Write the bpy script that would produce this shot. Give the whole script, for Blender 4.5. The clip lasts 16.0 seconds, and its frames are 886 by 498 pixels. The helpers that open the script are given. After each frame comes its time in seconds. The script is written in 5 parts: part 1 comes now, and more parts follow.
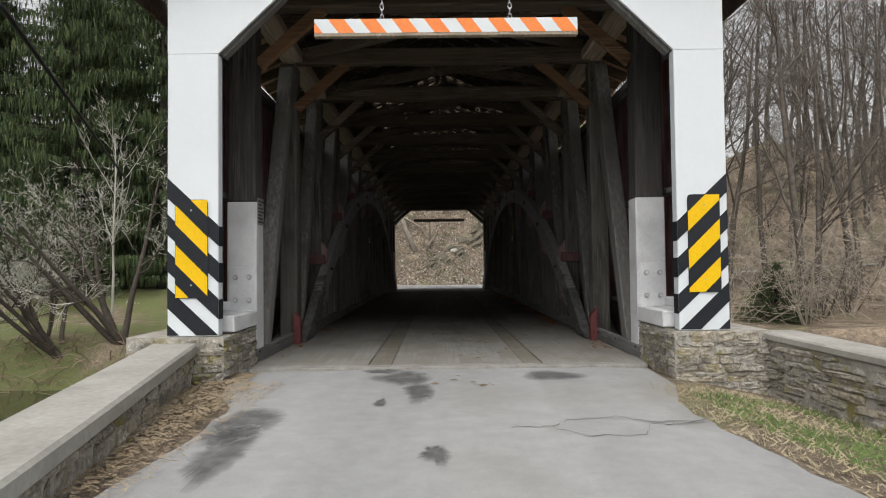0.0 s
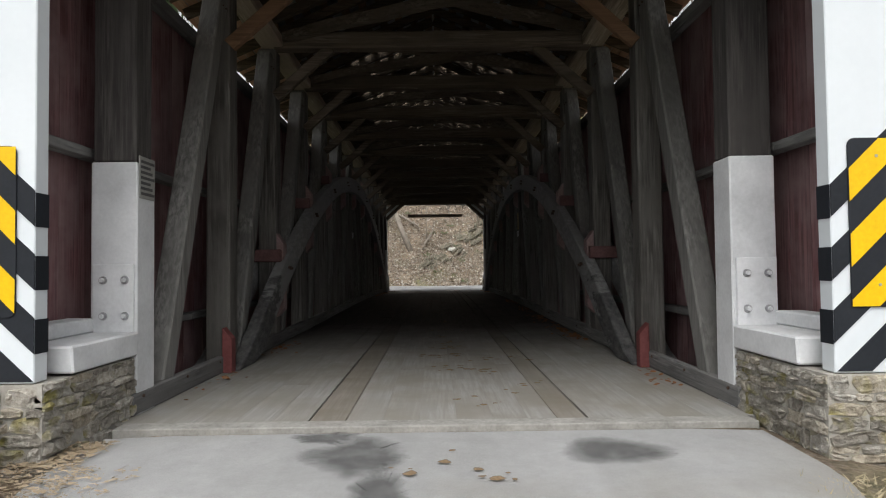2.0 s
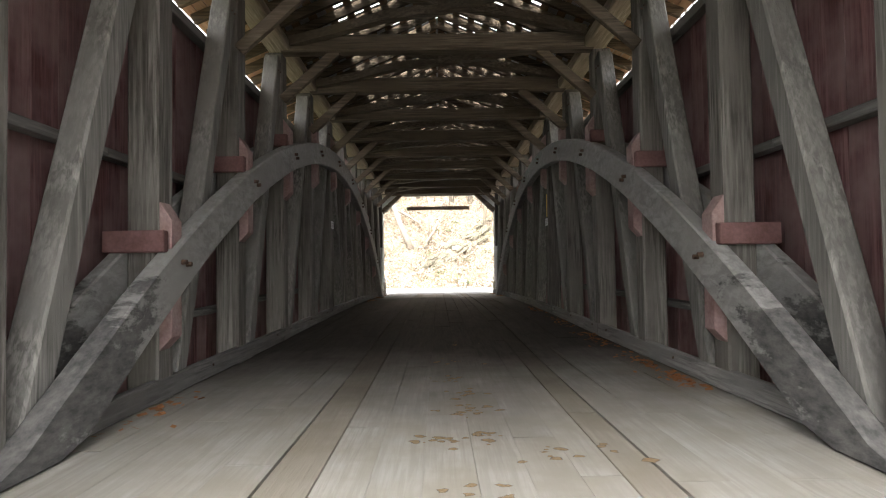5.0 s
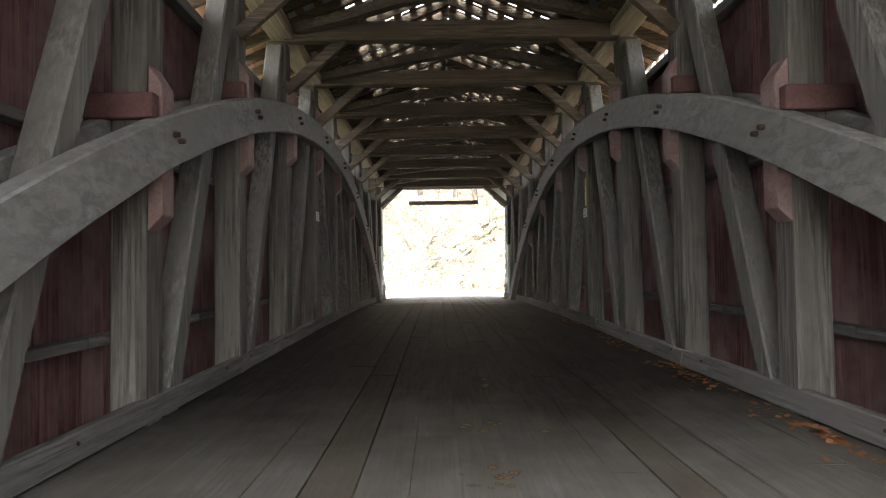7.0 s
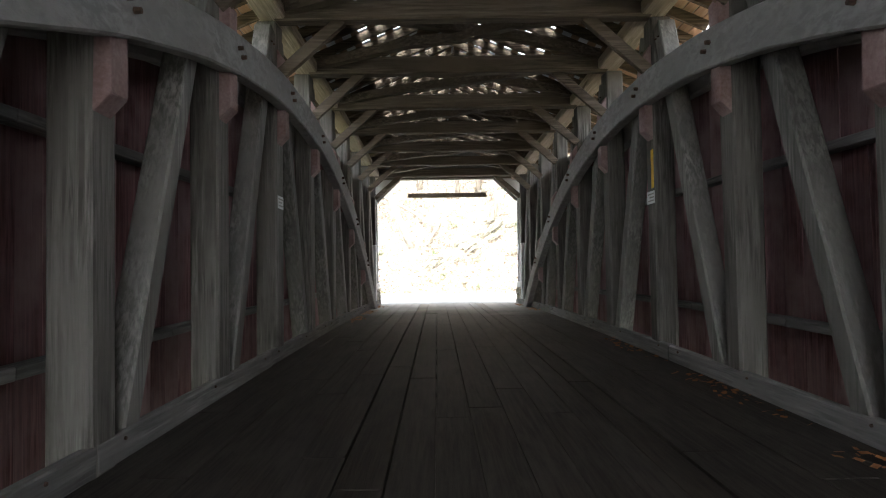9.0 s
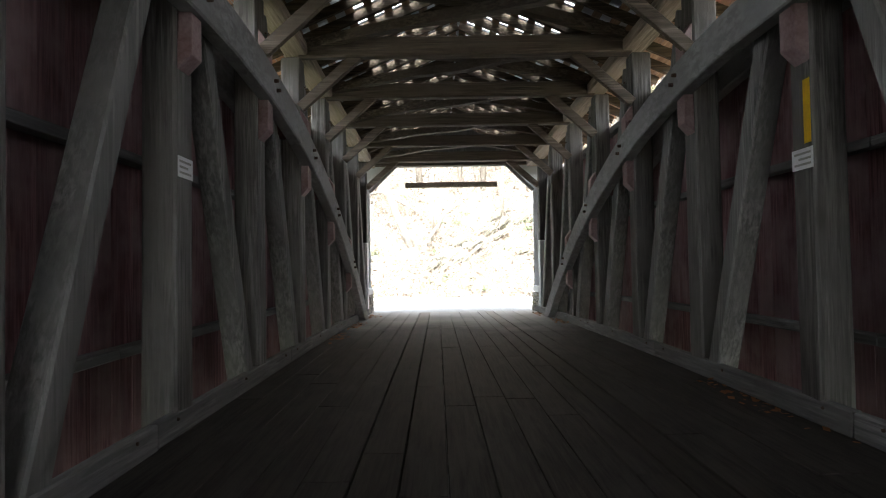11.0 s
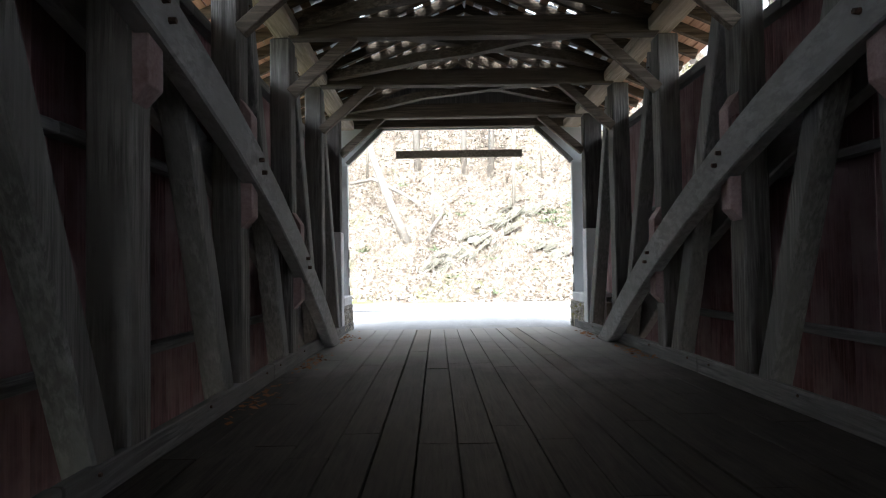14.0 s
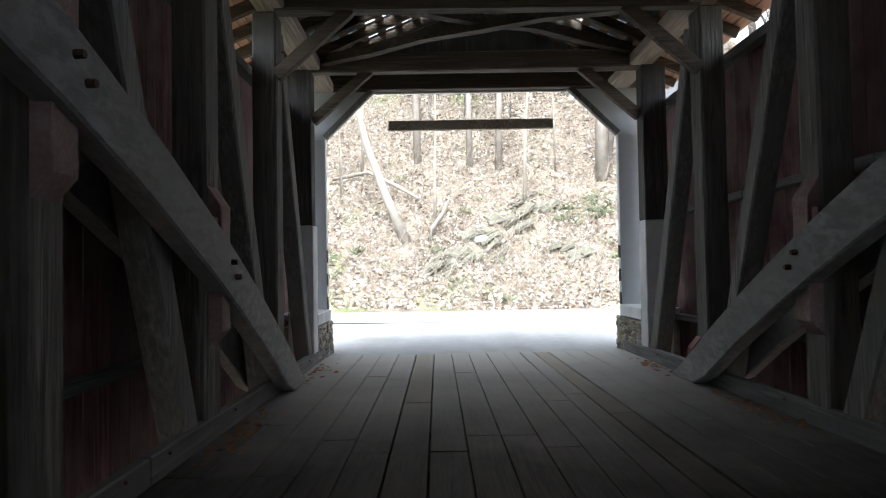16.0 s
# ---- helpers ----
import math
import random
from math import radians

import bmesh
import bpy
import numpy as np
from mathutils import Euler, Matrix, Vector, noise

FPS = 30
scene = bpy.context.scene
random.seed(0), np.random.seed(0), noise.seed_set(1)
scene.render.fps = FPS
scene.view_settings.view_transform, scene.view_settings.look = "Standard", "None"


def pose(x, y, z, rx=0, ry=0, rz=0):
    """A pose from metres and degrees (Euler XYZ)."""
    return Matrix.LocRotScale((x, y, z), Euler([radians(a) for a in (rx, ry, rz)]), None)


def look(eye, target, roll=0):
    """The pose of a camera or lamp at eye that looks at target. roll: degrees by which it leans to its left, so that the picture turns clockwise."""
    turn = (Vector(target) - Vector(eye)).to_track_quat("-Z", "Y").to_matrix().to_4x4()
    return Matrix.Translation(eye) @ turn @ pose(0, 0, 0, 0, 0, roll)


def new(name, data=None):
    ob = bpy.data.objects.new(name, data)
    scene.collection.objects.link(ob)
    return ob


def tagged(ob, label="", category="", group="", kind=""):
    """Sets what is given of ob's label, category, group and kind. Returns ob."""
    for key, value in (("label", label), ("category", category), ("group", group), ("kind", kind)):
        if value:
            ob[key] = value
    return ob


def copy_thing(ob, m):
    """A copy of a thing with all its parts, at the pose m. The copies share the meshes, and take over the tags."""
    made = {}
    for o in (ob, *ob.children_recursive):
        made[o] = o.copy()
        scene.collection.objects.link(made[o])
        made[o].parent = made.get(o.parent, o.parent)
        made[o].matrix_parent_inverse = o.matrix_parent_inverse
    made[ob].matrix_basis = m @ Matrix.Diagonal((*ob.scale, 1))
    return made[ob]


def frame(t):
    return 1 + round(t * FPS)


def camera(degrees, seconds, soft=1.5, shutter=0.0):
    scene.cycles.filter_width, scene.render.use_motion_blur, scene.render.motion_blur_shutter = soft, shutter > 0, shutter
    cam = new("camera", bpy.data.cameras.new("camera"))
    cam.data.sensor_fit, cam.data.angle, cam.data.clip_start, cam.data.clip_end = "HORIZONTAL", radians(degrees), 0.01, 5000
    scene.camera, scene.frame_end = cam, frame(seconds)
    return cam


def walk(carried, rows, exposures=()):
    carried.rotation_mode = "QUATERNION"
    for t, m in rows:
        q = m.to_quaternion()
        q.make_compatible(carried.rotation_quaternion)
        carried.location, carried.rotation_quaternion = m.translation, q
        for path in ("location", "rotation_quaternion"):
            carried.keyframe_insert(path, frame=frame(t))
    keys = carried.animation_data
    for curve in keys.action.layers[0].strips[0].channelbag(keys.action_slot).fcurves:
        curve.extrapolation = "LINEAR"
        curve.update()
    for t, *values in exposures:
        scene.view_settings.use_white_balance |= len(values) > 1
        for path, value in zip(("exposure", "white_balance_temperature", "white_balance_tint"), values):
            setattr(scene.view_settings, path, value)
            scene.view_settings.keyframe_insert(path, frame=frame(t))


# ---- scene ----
cam = camera(70.8, 16.0, 1.1)
PATH = [
    (0.0, -0.054, -5.834, 1.303, -0.335, 1.712, 0.67),
    (0.5, -0.013, -5.226, 1.296, -0.374, 1.692, 0.67),
    (1.0, 0.025, -4.609, 1.285, -0.413, 1.712, 0.66),
    (1.5, 0.049, -3.992, 1.278, -0.452, 1.712, 0.66),
    (2.0, 0.045, -3.365, 1.284, -0.491, 1.712, 0.66),
    (2.5, 0.045, -2.735, 1.273, -0.511, 1.751, 0.7),
    (3.0, 0.062, -2.112, 1.27, -0.529, 1.751, 0.7),
    (5.5, -0.047, 0.821, 1.231, -0.22, 1.866, 0.85),
    (6.0, -0.101, 1.418, 1.241, -0.239, 1.886, 0.82),
    (6.5, -0.146, 2.029, 1.255, -0.239, 1.866, 0.85),
    (7.0, -0.192, 2.662, 1.269, -0.259, 1.866, 0.82),
    (7.5, -0.229, 3.318, 1.291, -0.317, 1.847, 0.8),
    (8.0, -0.253, 3.996, 1.312, -0.296, 1.827, 0.85),
    (8.5, -0.29, 4.691, 1.336, -0.335, 1.788, 0.86),
    (9.0, -0.318, 5.362, 1.358, -0.355, 1.769, 0.85),
    (11.5, -0.407, 8.866, 1.428, -0.335, 1.692, 0.93),
    (12.0, -0.427, 9.558, 1.424, -0.355, 1.653, 0.9),
    (12.5, -0.443, 10.304, 1.428, -0.394, 1.575, 0.94),
    (13.0, -0.446, 11.108, 1.426, -0.413, 1.556, 0.88),
    (13.5, -0.457, 11.893, 1.433, -0.413, 1.575, 0.88),
    (14.0, -0.473, 12.628, 1.445, -0.394, 1.595, 0.97),
    (14.5, -0.493, 13.339, 1.461, -0.355, 1.614, 0.9),
    (15.0, -0.517, 14.037, 1.469, -0.394, 1.673, 0.96),
    (15.5, -0.525, 14.73, 1.486, -0.335, 1.673, 0.99),
    (16.0, -0.545, 15.425, 1.499, -0.317, 1.692, 1.02),
]
EXPOSURES = [(0.0, 0.45, 6550, 10), (1.5, 0.5, 6450, 10), (2.2, 0.82, 6450, 10), (3.0, 1.62, 6500, 10), (4.2, 2.6, 6650, 10), (5.5, 3.3, 6750, 10), (7.0, 3.5, 6600, 9), (9.0, 3.6, 6200, 8),
             (11.5, 3.45, 6050, 8), (12.5, 3.3, 5950, 8), (14.5, 2.9, 5750, 8), (16.0, 2.6, 5750, 8)]
walk(cam, [(t, pose(x, y, z, 90 + pitch, roll, yaw)) for t, x, y, z, yaw, pitch, roll in PATH], EXPOSURES)

# ---- light ----
world = bpy.data.worlds.new("overcast_sky")
scene.world = world
world.use_nodes = True
wn = world.node_tree
wbg = wn.nodes["Background"]
sky = wn.nodes.new("ShaderNodeTexSky")
sky.sky_type = "NISHITA"
sky.sun_disc = False
sky.sun_elevation, sky.sun_rotation = radians(56), radians(190)
sky.air_density, sky.dust_density = 1.5, 5.0
grey = wn.nodes.new("ShaderNodeHueSaturation")
grey.inputs["Saturation"].default_value = 0.12
wn.links.new(sky.outputs[0], grey.inputs["Color"])
wn.links.new(grey.outputs[0], wbg.inputs[0])
wbg.inputs[1].default_value = 0.15
sun = new("sun", bpy.data.lights.new("sun", "SUN"))
sun.data.energy, sun.data.angle, sun.data.color = 0.5, radians(60), (1.0, 0.97, 0.93)
sun.matrix_world = look((-4, -22, 33.1), (0, 0, 0))

# ---- small helpers ----
rng = random.Random(7)
WORLD_AT = {}


def base(name, at, label="", category="", group="", kind=""):
    """An Empty at the foot of a thing."""
    ob = new(name)
    ob.location = at
    ob.empty_display_size = 0.1
    WORLD_AT[ob.name] = Vector(at)
    return tagged(ob, label, category, group, kind)


def part(name, bm, material, parent=None, label="", smooth=False):
    """Links a bmesh, given in world places, as one mesh object under a thing."""
    at = WORLD_AT[parent.name] if parent else Vector((0, 0, 0))
    me = bpy.data.meshes.new(name)
    bm.normal_update()
    bm.transform(Matrix.Translation(-at))
    bm.to_mesh(me)
    bm.free()
    if smooth:
        for p in me.polygons:
            p.use_smooth = True
    me.materials.append(material)
    ob = new(name, me)
    if parent:
        ob.parent = parent
    WORLD_AT[ob.name] = at
    if label:
        ob["label"] = label
    return ob


def single(name, bm, material, at, label, category, group="", kind="", smooth=False):
    """A thing of one mesh, its origin at its foot."""
    me = bpy.data.meshes.new(name)
    bm.normal_update()
    bm.transform(Matrix.Translation(-Vector(at)))
    bm.to_mesh(me)
    bm.free()
    if smooth:
        for p in me.polygons:
            p.use_smooth = True
    me.materials.append(material)
    ob = new(name, me)
    ob.location = at
    WORLD_AT[ob.name] = Vector(at)
    return tagged(ob, label, category, group, kind)


def prism(bm, quads, chamfer=0.0, jit=0.0):
    """A closed box from eight corners: four of one end, four of the other."""
    vs = [bm.verts.new(Vector(c) + Vector((rng.uniform(-jit, jit), rng.uniform(-jit, jit), rng.uniform(-jit, jit)))) for c in quads]
    fs = [bm.faces.new([vs[i] for i in f]) for f in
          ((3, 2, 1, 0), (4, 5, 6, 7), (0, 1, 5, 4), (1, 2, 6, 5), (2, 3, 7, 6), (3, 0, 4, 7))]
    if chamfer > 0:
        es = list({e for f in fs for e in f.edges})
        bmesh.ops.bevel(bm, geom=es, offset=chamfer, segments=1, affect="EDGES", clamp_overlap=True)
    return bm


def box(x0, x1, y0, y1, z0, z1, chamfer=0.008, jit=0.0, bm=None):
    bm = bm or bmesh.new()
    return prism(bm, [(x0, y0, z0), (x1, y0, z0), (x1, y1, z0), (x0, y1, z0), (x0, y0, z1), (x1, y0, z1), (x1, y1, z1), (x0, y1, z1)], chamfer, jit)


def beam(a, b, w, h, side=(1, 0, 0), chamfer=0.01, jit=0.0, bm=None):
    """A squared timber from a to b, w wide along side, h deep across."""
    bm = bm or bmesh.new()
    a, b, s = Vector(a), Vector(b), Vector(side)
    d = (b - a).normalized()
    s = (s - d * s.dot(d)).normalized()
    u = d.cross(s)
    ring = [s * (i * w / 2) + u * (j * h / 2) for i, j in ((-1, -1), (1, -1), (1, 1), (-1, 1))]
    return prism(bm, [a + r for r in ring] + [b + r for r in ring], chamfer, jit)


def sweep(points, radii, n=4, bm=None, cap=True, uneven=0.0):
    """A round or squared bar along points."""
    bm = bm or bmesh.new()
    rings = []
    pts = [Vector(p) for p in points]
    for i, p in enumerate(pts):
        d = (pts[min(i + 1, len(pts) - 1)] - pts[max(i - 1, 0)]).normalized()
        s = d.orthogonal().normalized() if abs(d.z) > 0.9 else d.cross(Vector((0, 0, 1))).normalized()
        u = d.cross(s)
        ring = []
        for k in range(n):
            r = radii[i] * (1 + rng.uniform(-uneven, uneven))
            ang = 2 * math.pi * (k + 0.5) / n
            ring.append(bm.verts.new(p + (s * math.cos(ang) + u * math.sin(ang)) * r))
        rings.append(ring)
    for r0, r1 in zip(rings, rings[1:]):
        for k in range(n):
            bm.faces.new((r0[k], r0[(k + 1) % n], r1[(k + 1) % n], r1[k]))
    if cap:
        bm.faces.new(rings[0][::-1])
        bm.faces.new(rings[-1])
    return bm


# ---- materials ----
def mat(name, rough=0.8, metal=0.0):
    m = bpy.data.materials.new(name)
    m.use_nodes = True
    t = m.node_tree
    b = t.nodes["Principled BSDF"]
    b.inputs["Roughness"].default_value = rough
    b.inputs["Metallic"].default_value = metal
    b.inputs["Specular IOR Level"].default_value = 0.3
    return m, t, b


def coords(t, scale, source="Object", offset=True):
    tc = t.nodes.new("ShaderNodeTexCoord")
    mp = t.nodes.new("ShaderNodeMapping")
    mp.inputs["Scale"].default_value = scale
    t.links.new(tc.outputs[source], mp.inputs["Vector"])
    if offset:
        oi = t.nodes.new("ShaderNodeObjectInfo")
        mu = t.nodes.new("ShaderNodeMath")
        mu.operation = "MULTIPLY"
        mu.inputs[1].default_value = 37.0
        t.links.new(oi.outputs["Random"], mu.inputs[0])
        t.links.new(mu.outputs[0], mp.inputs["Location"])
    return mp.outputs[0]


def noise_at(t, vec, scale, detail=4.0, rough=0.55, distort=0.0):
    n = t.nodes.new("ShaderNodeTexNoise")
    n.inputs["Scale"].default_value = scale
    n.inputs["Detail"].default_value = detail
    n.inputs["Roughness"].default_value = rough
    n.inputs["Distortion"].default_value = distort
    t.links.new(vec, n.inputs["Vector"])
    return n.outputs["Fac"]


def ramp(t, fac, stops):
    r = t.nodes.new("ShaderNodeValToRGB")
    e = r.color_ramp.elements
    while len(e) < len(stops):
        e.new(0.5)
    for el, (p, c) in zip(e, stops):
        el.position = p
        el.color = (*c, 1) if len(c) == 3 else c
    t.links.new(fac, r.inputs[0])
    return r.outputs[0]


def mix(t, fac, a, b, mode="MIX"):
    m = t.nodes.new("ShaderNodeMix")
    m.data_type, m.blend_type = "RGBA", mode
    if isinstance(fac, float):
        m.inputs[0].default_value = fac
    else:
        t.links.new(fac, m.inputs[0])
    for k, v in ((6, a), (7, b)):
        if isinstance(v, tuple):
            m.inputs[k].default_value = (*v, 1)
        else:
            t.links.new(v, m.inputs[k])
    return m.outputs[2]


def bump(t, b, fac, strength=0.3, dist=0.01):
    n = t.nodes.new("ShaderNodeBump")
    n.inputs["Strength"].default_value = strength
    n.inputs["Distance"].default_value = dist
    t.links.new(fac, n.inputs["Height"])
    t.links.new(n.outputs[0], b.inputs["Normal"])


def wood(name, dark, light, axis="z", stain=None, rough=0.85, amount=0.5, tones=0.72, streaks=0.9):
    """Weathered timber whose grain runs along an axis."""
    m, t, b = mat(name, rough)
    s = {"x": (1.6, 34, 34), "y": (34, 1.6, 34), "z": (34, 34, 1.6), "bowed": (16, 7, 16)}[axis]
    grain = noise_at(t, coords(t, s), 1.0, 6.0, 0.65, 0.4)
    blot = noise_at(t, coords(t, (1.6, 1.6, 1.6)), 1.0, 4.0, 0.6)
    col = ramp(t, grain, [(0.41, dark), (0.60, light)])
    st = {"x": (0.35, 5, 5), "y": (5, 0.35, 5), "z": (5, 5, 0.35), "bowed": (2, 1, 2)}[axis]
    streak = noise_at(t, coords(t, st), 1.0, 5.0, 0.7, 0.6)
    col = mix(t, ramp(t, streak, [(0.42, (0, 0, 0)), (0.64, (streaks, streaks, streaks))]), col, dark)
    if stain:
        col = mix(t, ramp(t, blot, [(0.5 - amount * 0.3, (0, 0, 0)), (0.75 - amount * 0.2, (1, 1, 1))]), col, stain)
    oi = t.nodes.new("ShaderNodeObjectInfo")
    tone = ramp(t, oi.outputs["Random"], [(0.0, (tones, tones, tones)), (1.0, (1.0, 1.0, 1.0))])
    col = mix(t, 1.0, col, tone, "MULTIPLY")
    t.links.new(col, b.inputs["Base Color"])
    bump(t, b, grain, 0.7, 0.008)
    return m


def plain(name, c0, c1, scale=3.0, rough=0.7, metal=0.0, bumps=0.15, fine=40.0, fleck=0.25):
    m, t, b = mat(name, rough, metal)
    v = coords(t, (1, 1, 1))
    big = noise_at(t, v, scale, 5.0)
    small = noise_at(t, v, fine, 4.0)
    col = ramp(t, big, [(0.3, c0), (0.7, c1)])
    col = mix(t, fleck, col, ramp(t, small, [(0.3, tuple(0.6 * c for c in c0)), (0.7, c1)]))
    t.links.new(col, b.inputs["Base Color"])
    bump(t, b, small, bumps, 0.005)
    return m


GREY_POST = wood("weathered_grey_timber", (0.07, 0.065, 0.059), (0.29, 0.279, 0.262), "z", (0.16, 0.152, 0.14), amount=0.5)
GREY_BRACE = wood("pale_grey_timber", (0.13, 0.128, 0.12), (0.31, 0.302, 0.287), "z", (0.20, 0.196, 0.184), amount=0.4)
GREY_LONG = wood("grey_timber_lengthwise", (0.12, 0.119, 0.117), (0.31, 0.307, 0.3), "y", (0.19, 0.186, 0.18), amount=0.4)
ARCH_WOOD = wood("dusty_grey_arch_timber", (0.235, 0.233, 0.23), (0.37, 0.368, 0.365), "bowed", (0.28, 0.277, 0.272), amount=0.4, streaks=0.3)
# vehicles have scraped the arches dark where they rise past the wheel line
t = ARCH_WOOD.node_tree
bsdf = t.nodes["Principled BSDF"]
clean = bsdf.inputs["Base Color"].links[0].from_socket
sep = t.nodes.new("ShaderNodeSeparateXYZ")
t.links.new(coords(t, (1, 1, 1), "Object", False), sep.inputs[0])
fade = t.nodes.new("ShaderNodeMapRange")
fade.inputs["From Min"].default_value, fade.inputs["From Max"].default_value, fade.inputs["To Min"].default_value, fade.inputs["To Max"].default_value = 0.9, 2.3, 0.22, -0.25
t.links.new(sep.outputs[1], fade.inputs["Value"])
scuff = t.nodes.new("ShaderNodeMath")
t.links.new(noise_at(t, coords(t, (1, 1.2, 3.0)), 1.8, 6.0, 0.7), scuff.inputs[0])
t.links.new(fade.outputs[0], scuff.inputs[1])
worn = ramp(t, noise_at(t, coords(t, (8, 3, 8)), 2.0, 5.0, 0.7), [(0.35, (0.03, 0.03, 0.032)), (0.7, (0.13, 0.128, 0.125))])
t.links.new(mix(t, ramp(t, scuff.outputs[0], [(0.52, (0, 0, 0)), (0.60, (0.9, 0.9, 0.9))]), clean, worn), bsdf.inputs["Base Color"])
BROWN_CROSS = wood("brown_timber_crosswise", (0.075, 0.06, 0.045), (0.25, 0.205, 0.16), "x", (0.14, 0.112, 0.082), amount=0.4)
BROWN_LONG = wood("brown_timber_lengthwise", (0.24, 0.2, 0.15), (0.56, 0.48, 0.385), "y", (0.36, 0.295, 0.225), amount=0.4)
# orange eave laths, paler because daylight from outside is put into their colour
DAYLIT_EAVE_WOOD = wood("daylit_orange_eave_board", (0.42, 0.26, 0.17), (0.72, 0.52, 0.37), "y", (0.55, 0.34, 0.24), amount=0.4)
KNEE_WOOD = wood("orange_brown_knee_timber", (0.16, 0.09, 0.05), (0.40, 0.25, 0.15), "x", (0.26, 0.15, 0.085), amount=0.4)
DARK_POST = wood("dark_creosoted_timber", (0.03, 0.027, 0.026), (0.14, 0.13, 0.122), "z", (0.06, 0.055, 0.052), amount=0.4)
SIDING = wood("faded_red_siding", (0.11, 0.045, 0.048), (0.28, 0.145, 0.15), "z", (0.27, 0.185, 0.187), amount=0.4)
RED_BLOCK = plain("dusty_red_paint", (0.21, 0.125, 0.12), (0.36, 0.27, 0.265), 5.0, 0.8)
RED_DULL = plain("dull_red_brown_paint", (0.10, 0.048, 0.047), (0.19, 0.105, 0.103), 5.0, 0.8)
RUST = plain("rusty_iron", (0.05, 0.035, 0.028), (0.14, 0.09, 0.065), 20.0, 0.8, 0.3, 0.3)
RED_FRESH = plain("red_paint", (0.13, 0.035, 0.035), (0.22, 0.075, 0.072), 5.0, 0.7)
WHITE = plain("white_paint", (0.61, 0.65, 0.675), (0.66, 0.695, 0.72), 1.2, 0.55, 0.0, 0.03, 25.0, 0.05)
WHITE_OLD = plain("scuffed_white_paint", (0.50, 0.51, 0.52), (0.72, 0.73, 0.74), 2.5, 0.7, 0.0, 0.1, 40.0, 0.12)
BLACK = plain("black_paint", (0.009, 0.011, 0.015), (0.017, 0.02, 0.026), 2.0, 0.75, 0.0, 0.05)
YELLOW = plain("yellow_sheeting", (0.75, 0.46, 0.0), (0.83, 0.52, 0.005), 2.0, 0.4, 0.0, 0.03)
ORANGE = plain("orange_sheeting", (0.80, 0.20, 0.04), (0.85, 0.26, 0.06), 3.0, 0.45, 0.0, 0.03)
STEEL = plain("galvanised_steel", (0.38, 0.38, 0.39), (0.55, 0.55, 0.56), 20.0, 0.45, 0.9, 0.1)
PAPER = plain("white_notice", (0.65, 0.66, 0.68), (0.75, 0.76, 0.78), 8.0, 0.6)
INK = plain("dark_notice_ink", (0.05, 0.05, 0.05), (0.1, 0.1, 0.1), 8.0, 0.7)
PALE_SIGN = plain("grey_notice_plate", (0.26, 0.26, 0.24), (0.34, 0.34, 0.32), 8.0, 0.6)
METAL_ROOF = plain("dull_tin_roofing", (0.42, 0.44, 0.47), (0.58, 0.60, 0.63), 3.0, 0.4, 1.0, 0.05, 9.0)

# ---- plan of the bridge ----
PANEL, FIRST, POSTS = 1.8527, 1.113, 13
POST_Y = [FIRST + PANEL * k for k in range(POSTS)]
MID = POST_Y[6]


def deck_z(y):
    return 0.283 + 0.085 * max(0.0, 1 - ((y - 15.0) / 8.5) ** 2)


def top_z(y):
    """The underside of the tie beams."""
    return 4.235 - 0.00944 * y


def mid_x(y):
    return 0.034 - 0.003 * y


def arch_z(y):
    """The upper edge of the arch."""
    u = y - 12.5
    return 3.475 + 0.003 * u - 0.0347 * u * u


def arch_slope(y):
    return 0.003 - 2 * 0.0347 * (y - 12.5)


FACE = 2.09     # inner face of the posts
ARCH_IN = 1.945 # inner face of the arch

